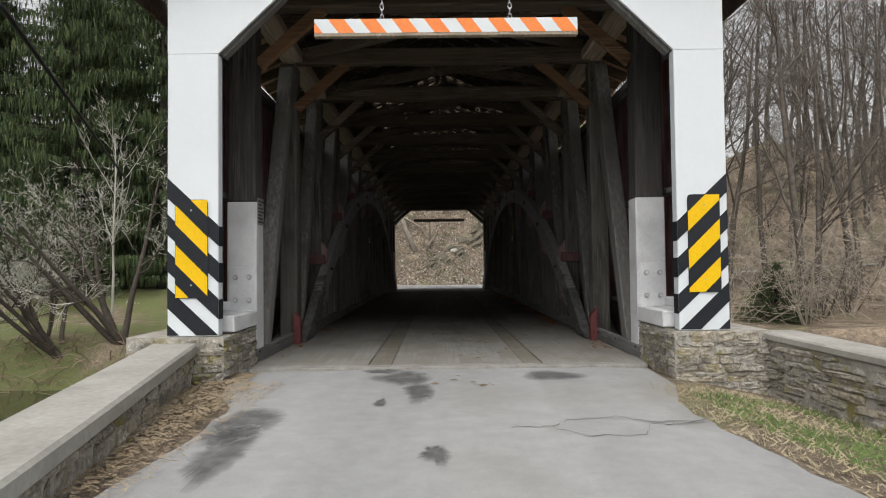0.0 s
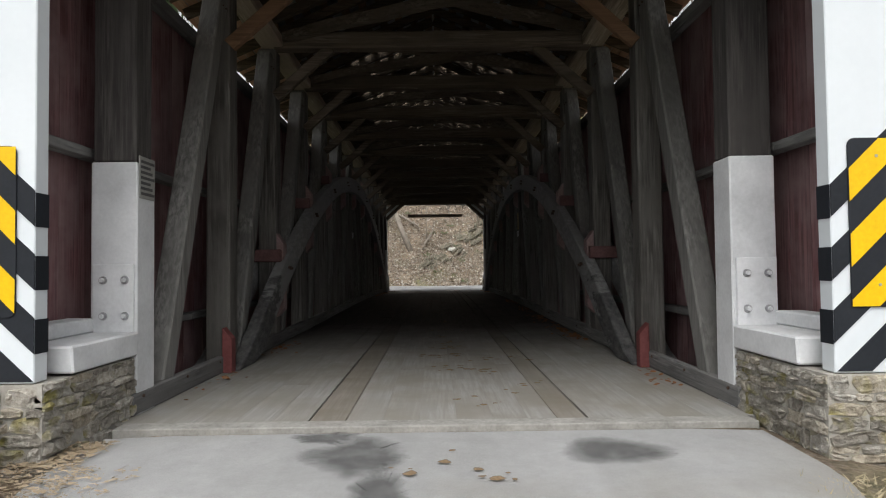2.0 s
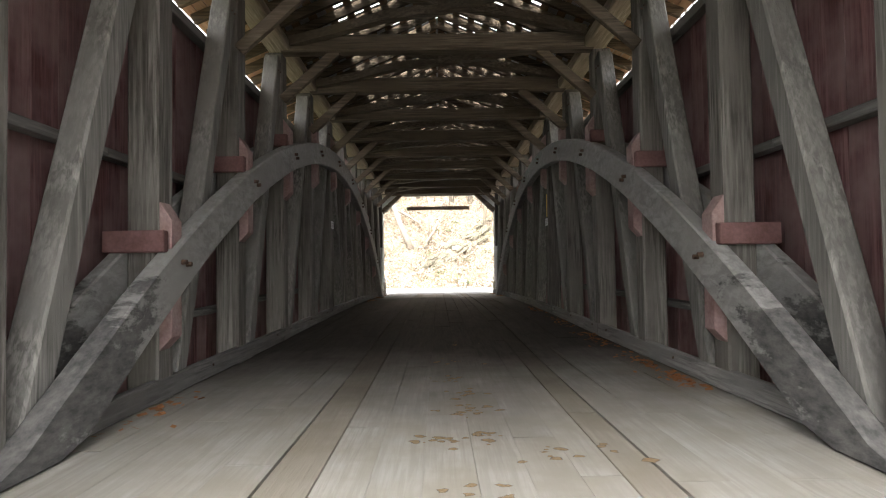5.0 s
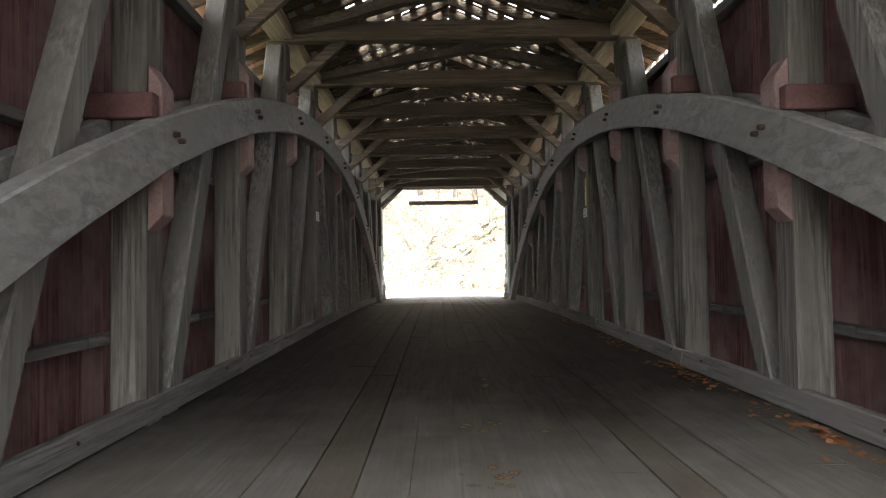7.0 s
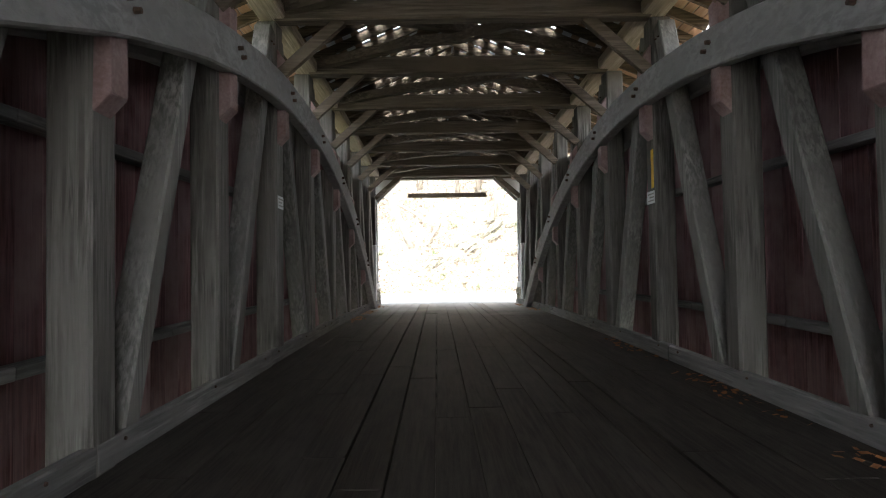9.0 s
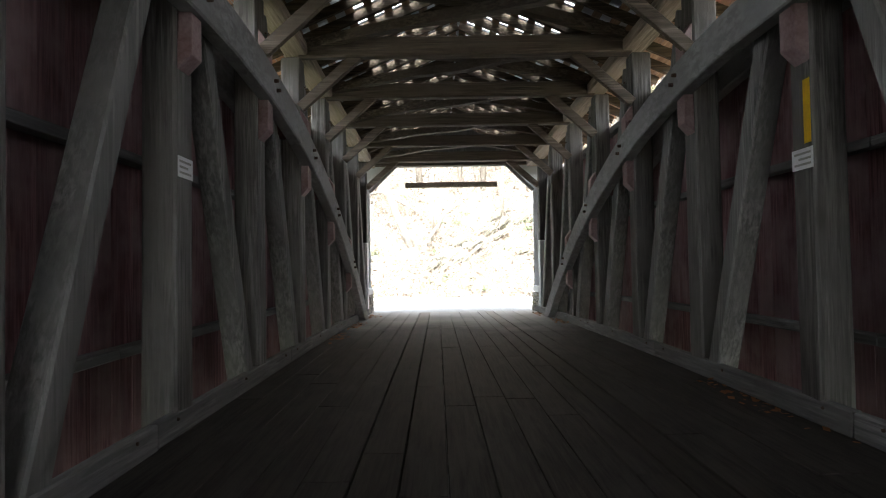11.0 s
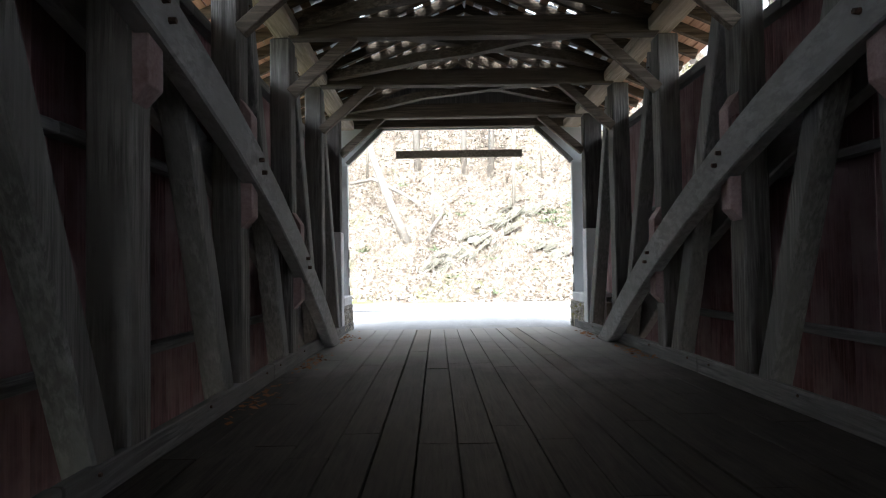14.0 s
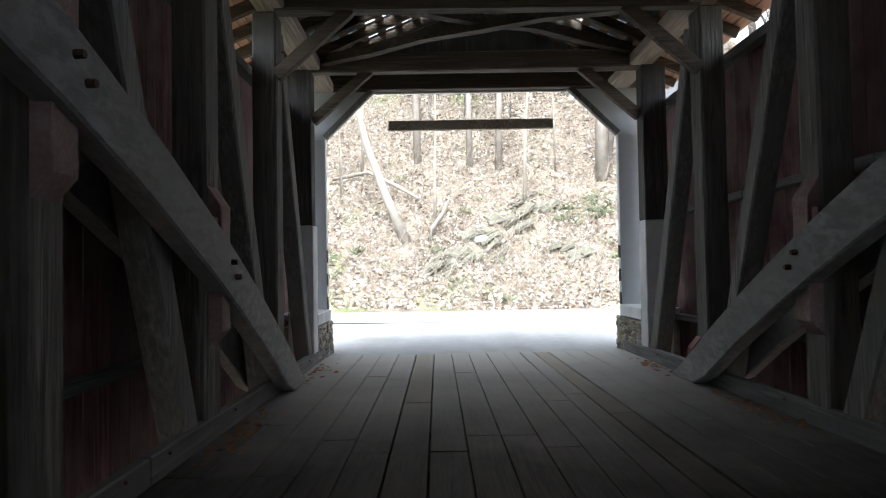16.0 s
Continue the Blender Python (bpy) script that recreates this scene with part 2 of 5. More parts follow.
# ---- trusses ----
for s in (-1, 1):
    for k, y in enumerate(POST_Y):
        c = mid_x(y)
        z0, z1 = deck_z(y) - 0.35, top_z(y) + 0.02
        end_post = k in (0, POSTS - 1)
        d0, d1 = 0.088, 0.16
        label = "weathered grey squared timber truss post" if not end_post else "dark truss end post with white-painted foot"
        p = base("truss_post", (c + s * 2.2, y, z0), label, "post", "truss posts")
        xs = sorted((c + s * FACE, c + s * (FACE + 0.235)))
        if end_post:
            zw = deck_z(y) + 1.77
            xs = sorted((c + s * 2.10, c + s * 2.40))
            part("shaft", box(xs[0], xs[1], y - d0, y + d1, zw, z1, 0.012, 0.004), DARK_POST, p)
            part("painted_foot", box(xs[0] - 0.012, xs[1] + 0.012, y - d0 - 0.012, y + d1 + 0.012, z0, zw, 0.01, 0.003), WHITE_OLD, p, "white painted post foot")
            fy = y - d0
            if k == 0:
                part("bolt_plate", box(xs[0] + 0.012, xs[1] - 0.002, fy - 0.03, fy - 0.011, deck_z(y) + 0.56, deck_z(y) + 1.05, 0.004), WHITE_OLD, p)
                for bx in (xs[0] + 0.085, xs[1] - 0.065):
                    for bz in (0.69, 0.94):
                        ring = sweep([(bx, fy - 0.03, deck_z(y) + bz), (bx, fy - 0.038, deck_z(y) + bz)], [0.030, 0.028], 12)
                        bo = part("bolt", ring, STEEL, p, "galvanised washer and nut")
                        nut = sweep([(bx, fy - 0.036, deck_z(y) + bz), (bx, fy - 0.056, deck_z(y) + bz)], [0.016, 0.015], 6)
                        part("nut", nut, WHITE_OLD, bo)
        else:
            part("shaft", box(xs[0], xs[1], y + 0.0, y + 0.255, z0, z1, 0.018, 0.008), GREY_POST, p)
            za = arch_z(y)
            xb = sorted((c + s * (ARCH_IN + 0.05), c + s * FACE))
            yb0, yb1 = y + 0.04, y + 0.2
            if za > deck_z(y) + 0.75:
                # packing blocks above and below the arch, bevelled away from the post
                yb0, yb1 = y + 0.015, y + 0.195
                q = [(x, yy, za - 0.12) for x, yy in ((xb[0], yb0), (xb[1], yb0), (xb[1], yb1), (xb[0], yb1))]
                q += [(x, yy, za + (0.36 if abs(x - c) > FACE - 0.01 else 0.22)) for x, yy, z in q]
                part("upper_block", prism(bmesh.new(), q, 0.006, 0.003), RED_BLOCK, p, "dusty red packing block with sloped top")
                zl = za - 0.36 - abs(arch_slope(y)) * 0.065
                q = [(x, yy, zl - (0.35 if abs(x - c) > FACE - 0.01 else 0.25)) for x, yy in ((xb[0], yb0), (xb[1], yb0), (xb[1], yb1), (xb[0], yb1))]
                q += [(x, yy, zl + 0.1) for x, yy, z in q]
                part("lower_block", prism(bmesh.new(), q, 0.006, 0.003), RED_BLOCK, p, "dusty red packing block with bevelled foot")
            elif k in (1, POSTS - 2):
                yc = y - 0.15 if k == 1 else y + 0.227
                q = [(x, yy, z0 + 0.1) for x, yy in ((xb[0], yc - 0.06), (xb[1], yc - 0.06), (xb[1], yc + 0.06), (xb[0], yc + 0.06))]
                hi, low = deck_z(y) + 0.44, deck_z(y) + 0.33
                q += [(x, yy, hi if abs(x - c) > FACE - 0.01 else low) for x, yy, z in q]
                part("foot_block", prism(bmesh.new(), q, 0.006, 0.003), RED_FRESH, p, "red painted foot block with sloped top")
            # red cross bar that ties inner and outer arch
            if deck_z(y) + 0.75 < za < top_z(y) - 0.95:
                xr = sorted((c + s * 2.01, c + s * 2.46))
                bz = za + 0.06
                part("cross_bar", box(xr[0], xr[1], y - 0.085, y - 0.004, bz - 0.08, bz + 0.08, 0.008, 0.003), RED_DULL, p, "red painted cross bar")
    # leaning braces, feet towards the near or far end
    for k in range(POSTS - 1):
        a, b = (POST_Y[k], POST_Y[k + 1]) if k < 6 else (POST_Y[k + 1], POST_Y[k])
        o = 1 if b > a else -1
        c = mid_x(a)
        p0 = (c + s * 2.2, a + 0.13 + o * 0.227, deck_z(a) - 0.15)
        p1 = (c + s * 2.2, b + 0.13 - o * 0.195, top_z(b) - 0.10)
        br = base("truss_brace", p0, "pale grey leaning timber brace between truss posts", "brace", "truss braces")
        part("timber", beam(p0, p1, 0.19, 0.19, (1, 0, 0), 0.015, 0.008), GREY_BRACE, br)
        for f in (0.06, 0.955):
            q = Vector(p0).lerp(Vector(p1), f)
            for du in (-0.04, 0.045):
                x = q.x - s * 0.09
                part("spike", sweep([(x, q.y + du, q.z), (x - s * 0.022, q.y + du, q.z - 0.004)], [0.011, 0.008], 6), RUST, br, "rusty iron spike")
    # arches, one inside and one outside the posts
    for xi, xo, inner in ((ARCH_IN, FACE - 0.004, True), (FACE + 0.24, FACE + 0.35, False)):
        bm = bmesh.new()
        rings = []
        n = 72
        y0, y1 = 2.874, 22.1
        for i in range(n + 1):
            y = y0 + (y1 - y0) * i / n
            c = mid_x(y)
            slope = arch_slope(y)
            drop = 0.335 * math.sqrt(1 + slope * slope)
            zt = arch_z(y) + 0.012 * noise.noise((y * 1.7, s * 3, 0))
            zb = zt - drop + 0.012 * noise.noise((y * 2.0, s * 7, 5))
            zf = deck_z(y) + 0.004
            zt, zb = max(zt, zf + 0.03), max(zb, zf)
            xa, xb = c + s * xi, c + s * xo
            e = 0.014
            ring = [(xa, zb + e), (xa, zt - e), (xa + s * e, zt), (xb - s * e, zt), (xb, zt - e), (xb, zb + e), (xb - s * e, zb), (xa + s * e, zb)]
            rings.append([bm.verts.new((x, y, z)) for x, z in ring])
        for r0, r1 in zip(rings, rings[1:]):
            for j in range(8):
                f = (r0[j], r0[(j + 1) % 8], r1[(j + 1) % 8], r1[j])
                bm.faces.new(f if s > 0 else f[::-1])
        bm.faces.new(rings[0] if s < 0 else rings[0][::-1])
        bm.faces.new(rings[-1][::-1] if s < 0 else rings[-1])
        bmesh.ops.recalc_face_normals(bm, faces=bm.faces[:])
        arch = base("timber_arch", (s * xi, 2.874, deck_z(2.9)), "long dusty grey bowed timber arch bolted to the truss posts", "arch", "timber arches")
        part("rib", bm, ARCH_WOOD, arch)
        if inner:
            for k in range(2, POSTS - 2):
                y = POST_Y[k] + 0.11
                slope = arch_slope(y)
                zc = arch_z(y) - 0.16
                for dy, dz in ((-0.035, 0.03), (0.05, -0.03)):
                    bx = mid_x(y) + s * (ARCH_IN + 0.01)
                    bt = sweep([(bx, y + dy, zc + dz + dy * slope), (bx - s * 0.05, y + dy, zc + dz + dy * slope)], [0.021, 0.018], 7)
                    part("bolt", bt, RUST, arch, "rusty bolt head")
    # kerb timber along the deck
    segs = [0.945, 4.97, 8.59, 11.94, 15.34, 18.8, 21.55]
    for i, ya in enumerate(segs):
        if i == 0:
            yb = 2.81
        else:
            yb = segs[i + 1] - 0.01 if i + 1 < len(segs) else 24.253
            if i == 1:
                ya = 3.214
        w = 0.075
        xa, xb = mid_x(ya) + s * 2.08, mid_x(yb) + s * 2.08
        bm = beam((xa + s * w / 2 - s * 0.0, ya, deck_z(ya) + 0.08), (xb + s * w / 2, yb, deck_z(yb) + 0.08), w, 0.16, (1, 0, 0), 0.01, 0.004)
        kb = base("kerb_timber", (xa, ya, deck_z(ya)), "weathered grey kerb timber along the deck edge", "kerb", "kerb timbers")
        part("timber", bm, GREY_LONG, kb)
        for f in (0.08, 0.5, 0.92):
            yy = ya + (yb - ya) * f
            xx = mid_x(yy) + s * 2.083
            part("spike", sweep([(xx, yy, deck_z(yy) + 0.12), (xx - s * 0.014, yy, deck_z(yy) + 0.12)], [0.012, 0.010], 6), RUST, kb, "rusty spike head")
    # bottom chord under the posts
    bm = beam((s * 2.25 + 0.03, 0.918, deck_z(0.9) - 0.28), (s * 2.25 - 0.05, 24.253, deck_z(24.3) - 0.28), 0.36, 0.34, (1, 0, 0), 0.02)
    single("bottom_chord", bm, GREY_LONG, (s * 2.2, 0.918, 0.0), "long grey bottom chord timber of the truss", "beam", "chords")
    # top plate on the posts
    bm = beam((s * 2.12 + 0.03, 0.135, top_z(0.135) + 0.095), (s * 2.12 - 0.05, 24.307, top_z(24.307) + 0.095), 0.30, 0.15, (1, 0, 0), 0.02)
    single("top_plate", bm, BROWN_LONG, (s * 2.12, 0.135, 4.2), "long brown top plate timber on the post heads", "beam", "top plates")

# ---- tie beams with knee braces, and the X bracing between them ----
for k, y in enumerate(POST_Y):
    zt, c = top_z(y), mid_x(y)
    tie = base("tie_beam", (c, y, zt), "rough brown timber tie beam with two knee braces", "beam", "tie beams")
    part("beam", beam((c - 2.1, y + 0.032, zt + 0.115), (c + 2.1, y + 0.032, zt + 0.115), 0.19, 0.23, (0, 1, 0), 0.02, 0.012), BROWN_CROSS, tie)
    for s in (-1, 1):
        a = Vector((c + s * (FACE - 0.0 if 0 < k < POSTS - 1 else 2.1), y + 0.032, zt - 0.62))
        b = Vector((c + s * 1.36, y + 0.032, zt + 0.03))
        part("knee_brace", beam(a, b, 0.085, 0.13, (0, 1, 0), 0.008, 0.006), KNEE_WOOD if k < 2 else BROWN_CROSS, tie)
for k in range(POSTS - 1):
    ya, yb = POST_Y[k], POST_Y[k + 1]
    za, zb = top_z(ya) + 0.13, top_z(yb) + 0.13
    for s in (-1, 1):
        c = mid_x(ya)
        lift = 0.0 if s > 0 else 0.10
        pts = []
        for i in range(7):
            f = i / 6
            bow = 0.10 * math.sin(math.pi * f) * rng.uniform(0.3, 1.0)
            pts.append((c + s * (1.95 - 3.9 * f), ya + 0.076 + (yb - ya - 0.151) * f, za + (zb - za) * f + lift + bow))
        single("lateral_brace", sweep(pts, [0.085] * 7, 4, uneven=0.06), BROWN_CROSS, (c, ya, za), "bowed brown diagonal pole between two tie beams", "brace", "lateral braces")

# ---- deck ----
floor = base("floor", (0, 0.76, deck_z(0.76)), "worn grey plank deck with darker wheel runners", "floor", kind="structure")
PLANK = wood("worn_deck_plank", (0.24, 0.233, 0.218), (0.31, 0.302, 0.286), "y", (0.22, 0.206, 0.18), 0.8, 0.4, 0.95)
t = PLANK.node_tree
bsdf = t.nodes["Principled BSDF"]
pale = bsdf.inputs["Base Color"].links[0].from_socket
# road dust from the approach plus painted-in entrance daylight, thinning out along the deck
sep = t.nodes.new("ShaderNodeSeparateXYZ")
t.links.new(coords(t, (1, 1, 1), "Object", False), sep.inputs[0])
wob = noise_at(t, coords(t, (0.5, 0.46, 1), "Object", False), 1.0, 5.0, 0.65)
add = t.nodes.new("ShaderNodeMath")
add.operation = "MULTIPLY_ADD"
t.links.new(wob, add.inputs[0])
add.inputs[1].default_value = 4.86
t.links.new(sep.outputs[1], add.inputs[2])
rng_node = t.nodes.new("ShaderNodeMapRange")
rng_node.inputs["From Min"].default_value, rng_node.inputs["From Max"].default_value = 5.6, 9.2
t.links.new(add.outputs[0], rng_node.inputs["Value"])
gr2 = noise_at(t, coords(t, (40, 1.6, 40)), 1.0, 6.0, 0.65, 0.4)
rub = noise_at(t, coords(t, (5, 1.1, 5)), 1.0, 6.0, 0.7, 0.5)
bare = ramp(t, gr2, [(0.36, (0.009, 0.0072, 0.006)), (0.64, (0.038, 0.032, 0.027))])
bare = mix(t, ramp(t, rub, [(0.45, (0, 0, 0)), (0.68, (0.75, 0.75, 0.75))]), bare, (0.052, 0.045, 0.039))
# daylight from the far portal painted as paler planks towards the exit
exit_glow = t.nodes.new("ShaderNodeMapRange")
exit_glow.inputs["From Min"].default_value, exit_glow.inputs["From Max"].default_value, exit_glow.inputs["To Max"].default_value = 20.2, 24.8, 0.8
t.links.new(add.outputs[0], exit_glow.inputs["Value"])
bare = mix(t, exit_glow.outputs[0], bare, (0.40, 0.38, 0.35))
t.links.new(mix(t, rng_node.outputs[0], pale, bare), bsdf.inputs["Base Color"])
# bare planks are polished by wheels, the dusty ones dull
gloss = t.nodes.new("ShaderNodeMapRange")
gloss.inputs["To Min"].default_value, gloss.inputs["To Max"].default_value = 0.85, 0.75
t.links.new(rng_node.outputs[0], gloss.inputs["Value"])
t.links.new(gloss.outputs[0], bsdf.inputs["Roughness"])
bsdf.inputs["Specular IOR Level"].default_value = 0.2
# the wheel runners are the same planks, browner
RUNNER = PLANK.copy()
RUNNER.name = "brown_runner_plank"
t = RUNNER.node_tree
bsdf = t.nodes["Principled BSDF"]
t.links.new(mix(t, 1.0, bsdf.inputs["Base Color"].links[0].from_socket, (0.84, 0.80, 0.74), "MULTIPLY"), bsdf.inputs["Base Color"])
edges = [-2.16, -1.86, -1.60, -1.34, -1.10, -0.855, -0.60, -0.36, -0.12, 0.13, 0.37, 0.60, 0.79, 1.00, 1.24, 1.50, 1.78, 2.16]
for i, (xa, xb) in enumerate(zip(edges, edges[1:])):
    run = (-0.9 < xa < -0.8 or 0.75 < xa < 0.95)
    y = 0.767
    first = rng.uniform(1.2, 2.5) if i % 2 else rng.uniform(2.5, 3.6)
    while y < 24.23:
        yb = min(y + first, 24.243)
        if 24.243 - yb < 0.7:
            yb = 24.243
        first = rng.uniform(2.4, 3.6)
        g = (0.0008 if y < 7 else 0.003) if not run else 0.009
        zt = (0.001 if y < 8 else 0.005) * rng.random() - (0.004 if run else 0)
        ca, cb = mid_x(y), mid_x(yb)
        q = []
        for dz in (-0.07, zt):
            q += [(ca + xa + g, y + 0.003, deck_z(y) + dz), (ca + xb - g, y + 0.003, deck_z(y) + dz), (cb + xb - g, yb - 0.003, deck_z(yb) + dz), (cb + xa + g, yb - 0.003, deck_z(yb) + dz)]
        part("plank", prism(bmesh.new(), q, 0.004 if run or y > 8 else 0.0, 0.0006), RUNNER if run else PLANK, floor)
        y = yb
# unseen sheet added under the planks to block light through their gaps
part("underlay", beam((0.03, 0.783, deck_z(0.8) - 0.078), (-0.05, 24.23, deck_z(24.2) - 0.078), 4.2, 0.012, (1, 0, 0), 0.0), GREY_LONG, floor)
# floor joists below
for j in range(26):
    y = 0.864 + j * 0.924
    part("joist", box(-2.4, 2.4, y - 0.08, y + 0.08, deck_z(y) - 0.40, deck_z(y) - 0.09, 0.01), GREY_LONG, floor)

# ---- siding ----
for s, wname in ((-1, "wall_west"), (1, "wall_east")):
    wall = base(wname, (s * 2.75, 0.2, 0.0), "faded red vertical board siding on grey nailers", "wall", kind="structure")
    y = 0.076
    while y < 24.36:
        w = rng.uniform(0.24, 0.29)
        yb = min(y + w, 24.36)
        x = mid_x(y) + s * (2.595 + rng.uniform(-0.004, 0.004))
        zb, zt = deck_z(y) - 0.13, 3.78 - 0.0065 * y
        part("board", box(x - 0.012, x + 0.012, y + 0.002, yb - 0.002 - rng.choice((0, 0, 0, 0.004)), zb, zt, 0.0), SIDING, wall)
        y = yb
    for h0, h1, top in ((0.48, 0.60, 0), (1.79, 1.91, 0), (3.56, 3.70, 1)):
        bays = [0.135] + POST_Y + [24.307]
        for ya, yb in zip(bays, bays[1:]):
            za = (3.74 - 0.0065 * ya) if top else deck_z(ya) + (h0 + h1) / 2
            zb = (3.74 - 0.0065 * yb) if top else deck_z(yb) + (h0 + h1) / 2
            xa, xb = mid_x(ya) + s * 2.515, mid_x(yb) + s * 2.515
            part("nailer", beam((xa, ya + 0.002, za), (xb, yb - 0.002, zb), 0.115, 0.07 if not top else 0.10, (1, 0, 0), 0.006, 0.003), GREY_LONG, wall)

# ---- roof ----
SLOPE = 0.43
roof = base("roof", (0, 0, top_z(0)), "tin roof on brown laths and dark rafters, seen from below", "roof", kind="structure")


def roof_z(x, y):
    return top_z(y) + 0.27 + SLOPE * (2.25 - abs(x))


RAFTER = wood("dark_rafter_timber", (0.06, 0.045, 0.03), (0.17, 0.13, 0.09), "x", None)
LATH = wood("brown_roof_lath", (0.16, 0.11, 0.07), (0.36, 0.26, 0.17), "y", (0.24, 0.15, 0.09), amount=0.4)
for s in (-1, 1):
    y = 0.054
    while y < 24.415:
        c = mid_x(y)
        a = (c + s * 2.86, y, roof_z(2.86, y) + 0.02)
        b = (c + s * 0.01, y, roof_z(0.01, y) + 0.02)
        part("rafter", beam(a, b, 0.06, 0.12, (0, 1, 0), 0.0, 0.008), RAFTER, roof)
        y += 0.463
    for x in [0.08 + 0.235 * i for i in range(9)] + [2.16 + 0.118 * i for i in range(7)]:
        y = -0.135
        while y < 24.5:
            yb = min(y + 3.1, 24.577)
            a = (mid_x(y) + s * x, y, roof_z(x, y) + 0.10)
            b = (mid_x(yb) + s * x, yb - 0.01, roof_z(x, yb) + 0.10)
            part("lath", beam(a, b, 0.115, 0.028, (1, 0, -s * SLOPE), 0.0, 0.004), LATH if x < 2.2 else DAYLIT_EAVE_WOOD, roof)
            y = yb
    # roofing sheets, some of them not quite meeting
    y = -0.449
    while y < 24.577:
        yb = y + 0.463
        slit = rng.uniform(0.04, 0.07) if 6.5 < y < 23.77 and rng.random() < 0.97 else 0.0
        for x0, x1 in ((0.0, 0.75), (0.75, 1.5), (1.5, 3.1 if y < 0.756 or y > 23.77 else 2.9)):
            sl = slit if rng.random() < 0.85 and x1 < 2.5 else 0.0
            q = []
            for dz in (0.0, 0.003):
                q += [(mid_x(y) + s * xx, yy, roof_z(xx, yy) + 0.118 + dz) for xx, yy in ((x0, y), (x1, y), (x1, yb - sl), (x0, yb - sl))]
            bm = prism(bmesh.new(), q)
            bmesh.ops.recalc_face_normals(bm, faces=bm.faces[:])
            part("roofing_sheet", bm, METAL_ROOF, roof)
        y = yb
    # deeper eave boards over the two portals
    for ya, yb in ((-0.19, 1.296), (23.39, 24.577)):
        x = mid_x(ya) + s * 3.09
        part("eave_board", prism(bmesh.new(), [(x - 0.018, ya, roof_z(3.09, ya) - 0.13), (x + 0.018, ya, roof_z(3.09, ya) - 0.13), (x + 0.018, yb, roof_z(3.09, yb) - 0.13), (x - 0.018, yb, roof_z(3.09, yb) - 0.13),
                                               (x - 0.018, ya, roof_z(3.09, ya) + 0.11), (x + 0.018, ya, roof_z(3.09, ya) + 0.11), (x + 0.018, yb, roof_z(3.09, yb) + 0.11), (x - 0.018, yb, roof_z(3.09, yb) + 0.11)], 0.004), RAFTER, roof)

# ---- portals ----
def stripes_on(parent, x0, x1, z0, z1, y, rise, first, pitch, width, s, face="front", material=None):
    """Slanting bars of paint, clipped to a panel; face front lies in a plane of y, side in a plane of x."""
    n = 0
    for i in range(0, 6):
        zb = first + i * pitch
        pts = [(x0, zb), (x1, zb + rise), (x1, zb + rise + width), (x0, zb + width)]
        poly = clip(clip(pts, 1, z0, True), 1, z1, False)
        if len(poly) < 3:
            continue
        bm = bmesh.new()
        if face == "front":
            lo = [bm.verts.new((x, y, z)) for x, z in poly]
            hi = [bm.verts.new((x, y - 0.004 * (1 if s == "near" else -1), z)) for x, z in poly]
        else:
            lo = [bm.verts.new((y, x, z)) for x, z in poly]
            hi = [bm.verts.new((y + face * 0.004, x, z)) for x, z in poly]
        bm.faces.new(lo)
        bm.faces.new(hi)
        m = len(poly)
        for j in range(m):
            bm.faces.new((lo[j], lo[(j + 1) % m], hi[(j + 1) % m], hi[j]))
        bmesh.ops.recalc_face_normals(bm, faces=bm.faces[:])
        part("stripe", bm, material or BLACK, parent)
        n += 1


def clip(poly, axis, value, above):
    out = []
    for i, p in enumerate(poly):
        q = poly[(i + 1) % len(poly)]
        pin = (p[axis] >= value) == above or p[axis] == value
        qin = (q[axis] >= value) == above or q[axis] == value
        if pin:
            out.append(p)
        if pin != qin:
            f = (value - p[axis]) / (q[axis] - p[axis])
            out.append(tuple(a + (b - a) * f for a, b in zip(p, q)))
    return out


def extrude_y(poly, y0, y1):
    bm = bmesh.new()
    a = [bm.verts.new((x, y0, z)) for x, z in poly]
    b = [bm.verts.new((x, y1, z)) for x, z in poly]
    bm.faces.new(a)
    bm.faces.new(b)
    n = len(poly)
    for i in range(n):
        bm.faces.new((a[i], a[(i + 1) % n], b[(i + 1) % n], b[i]))
    bmesh.ops.recalc_face_normals(bm, faces=bm.faces[:])
    return bm


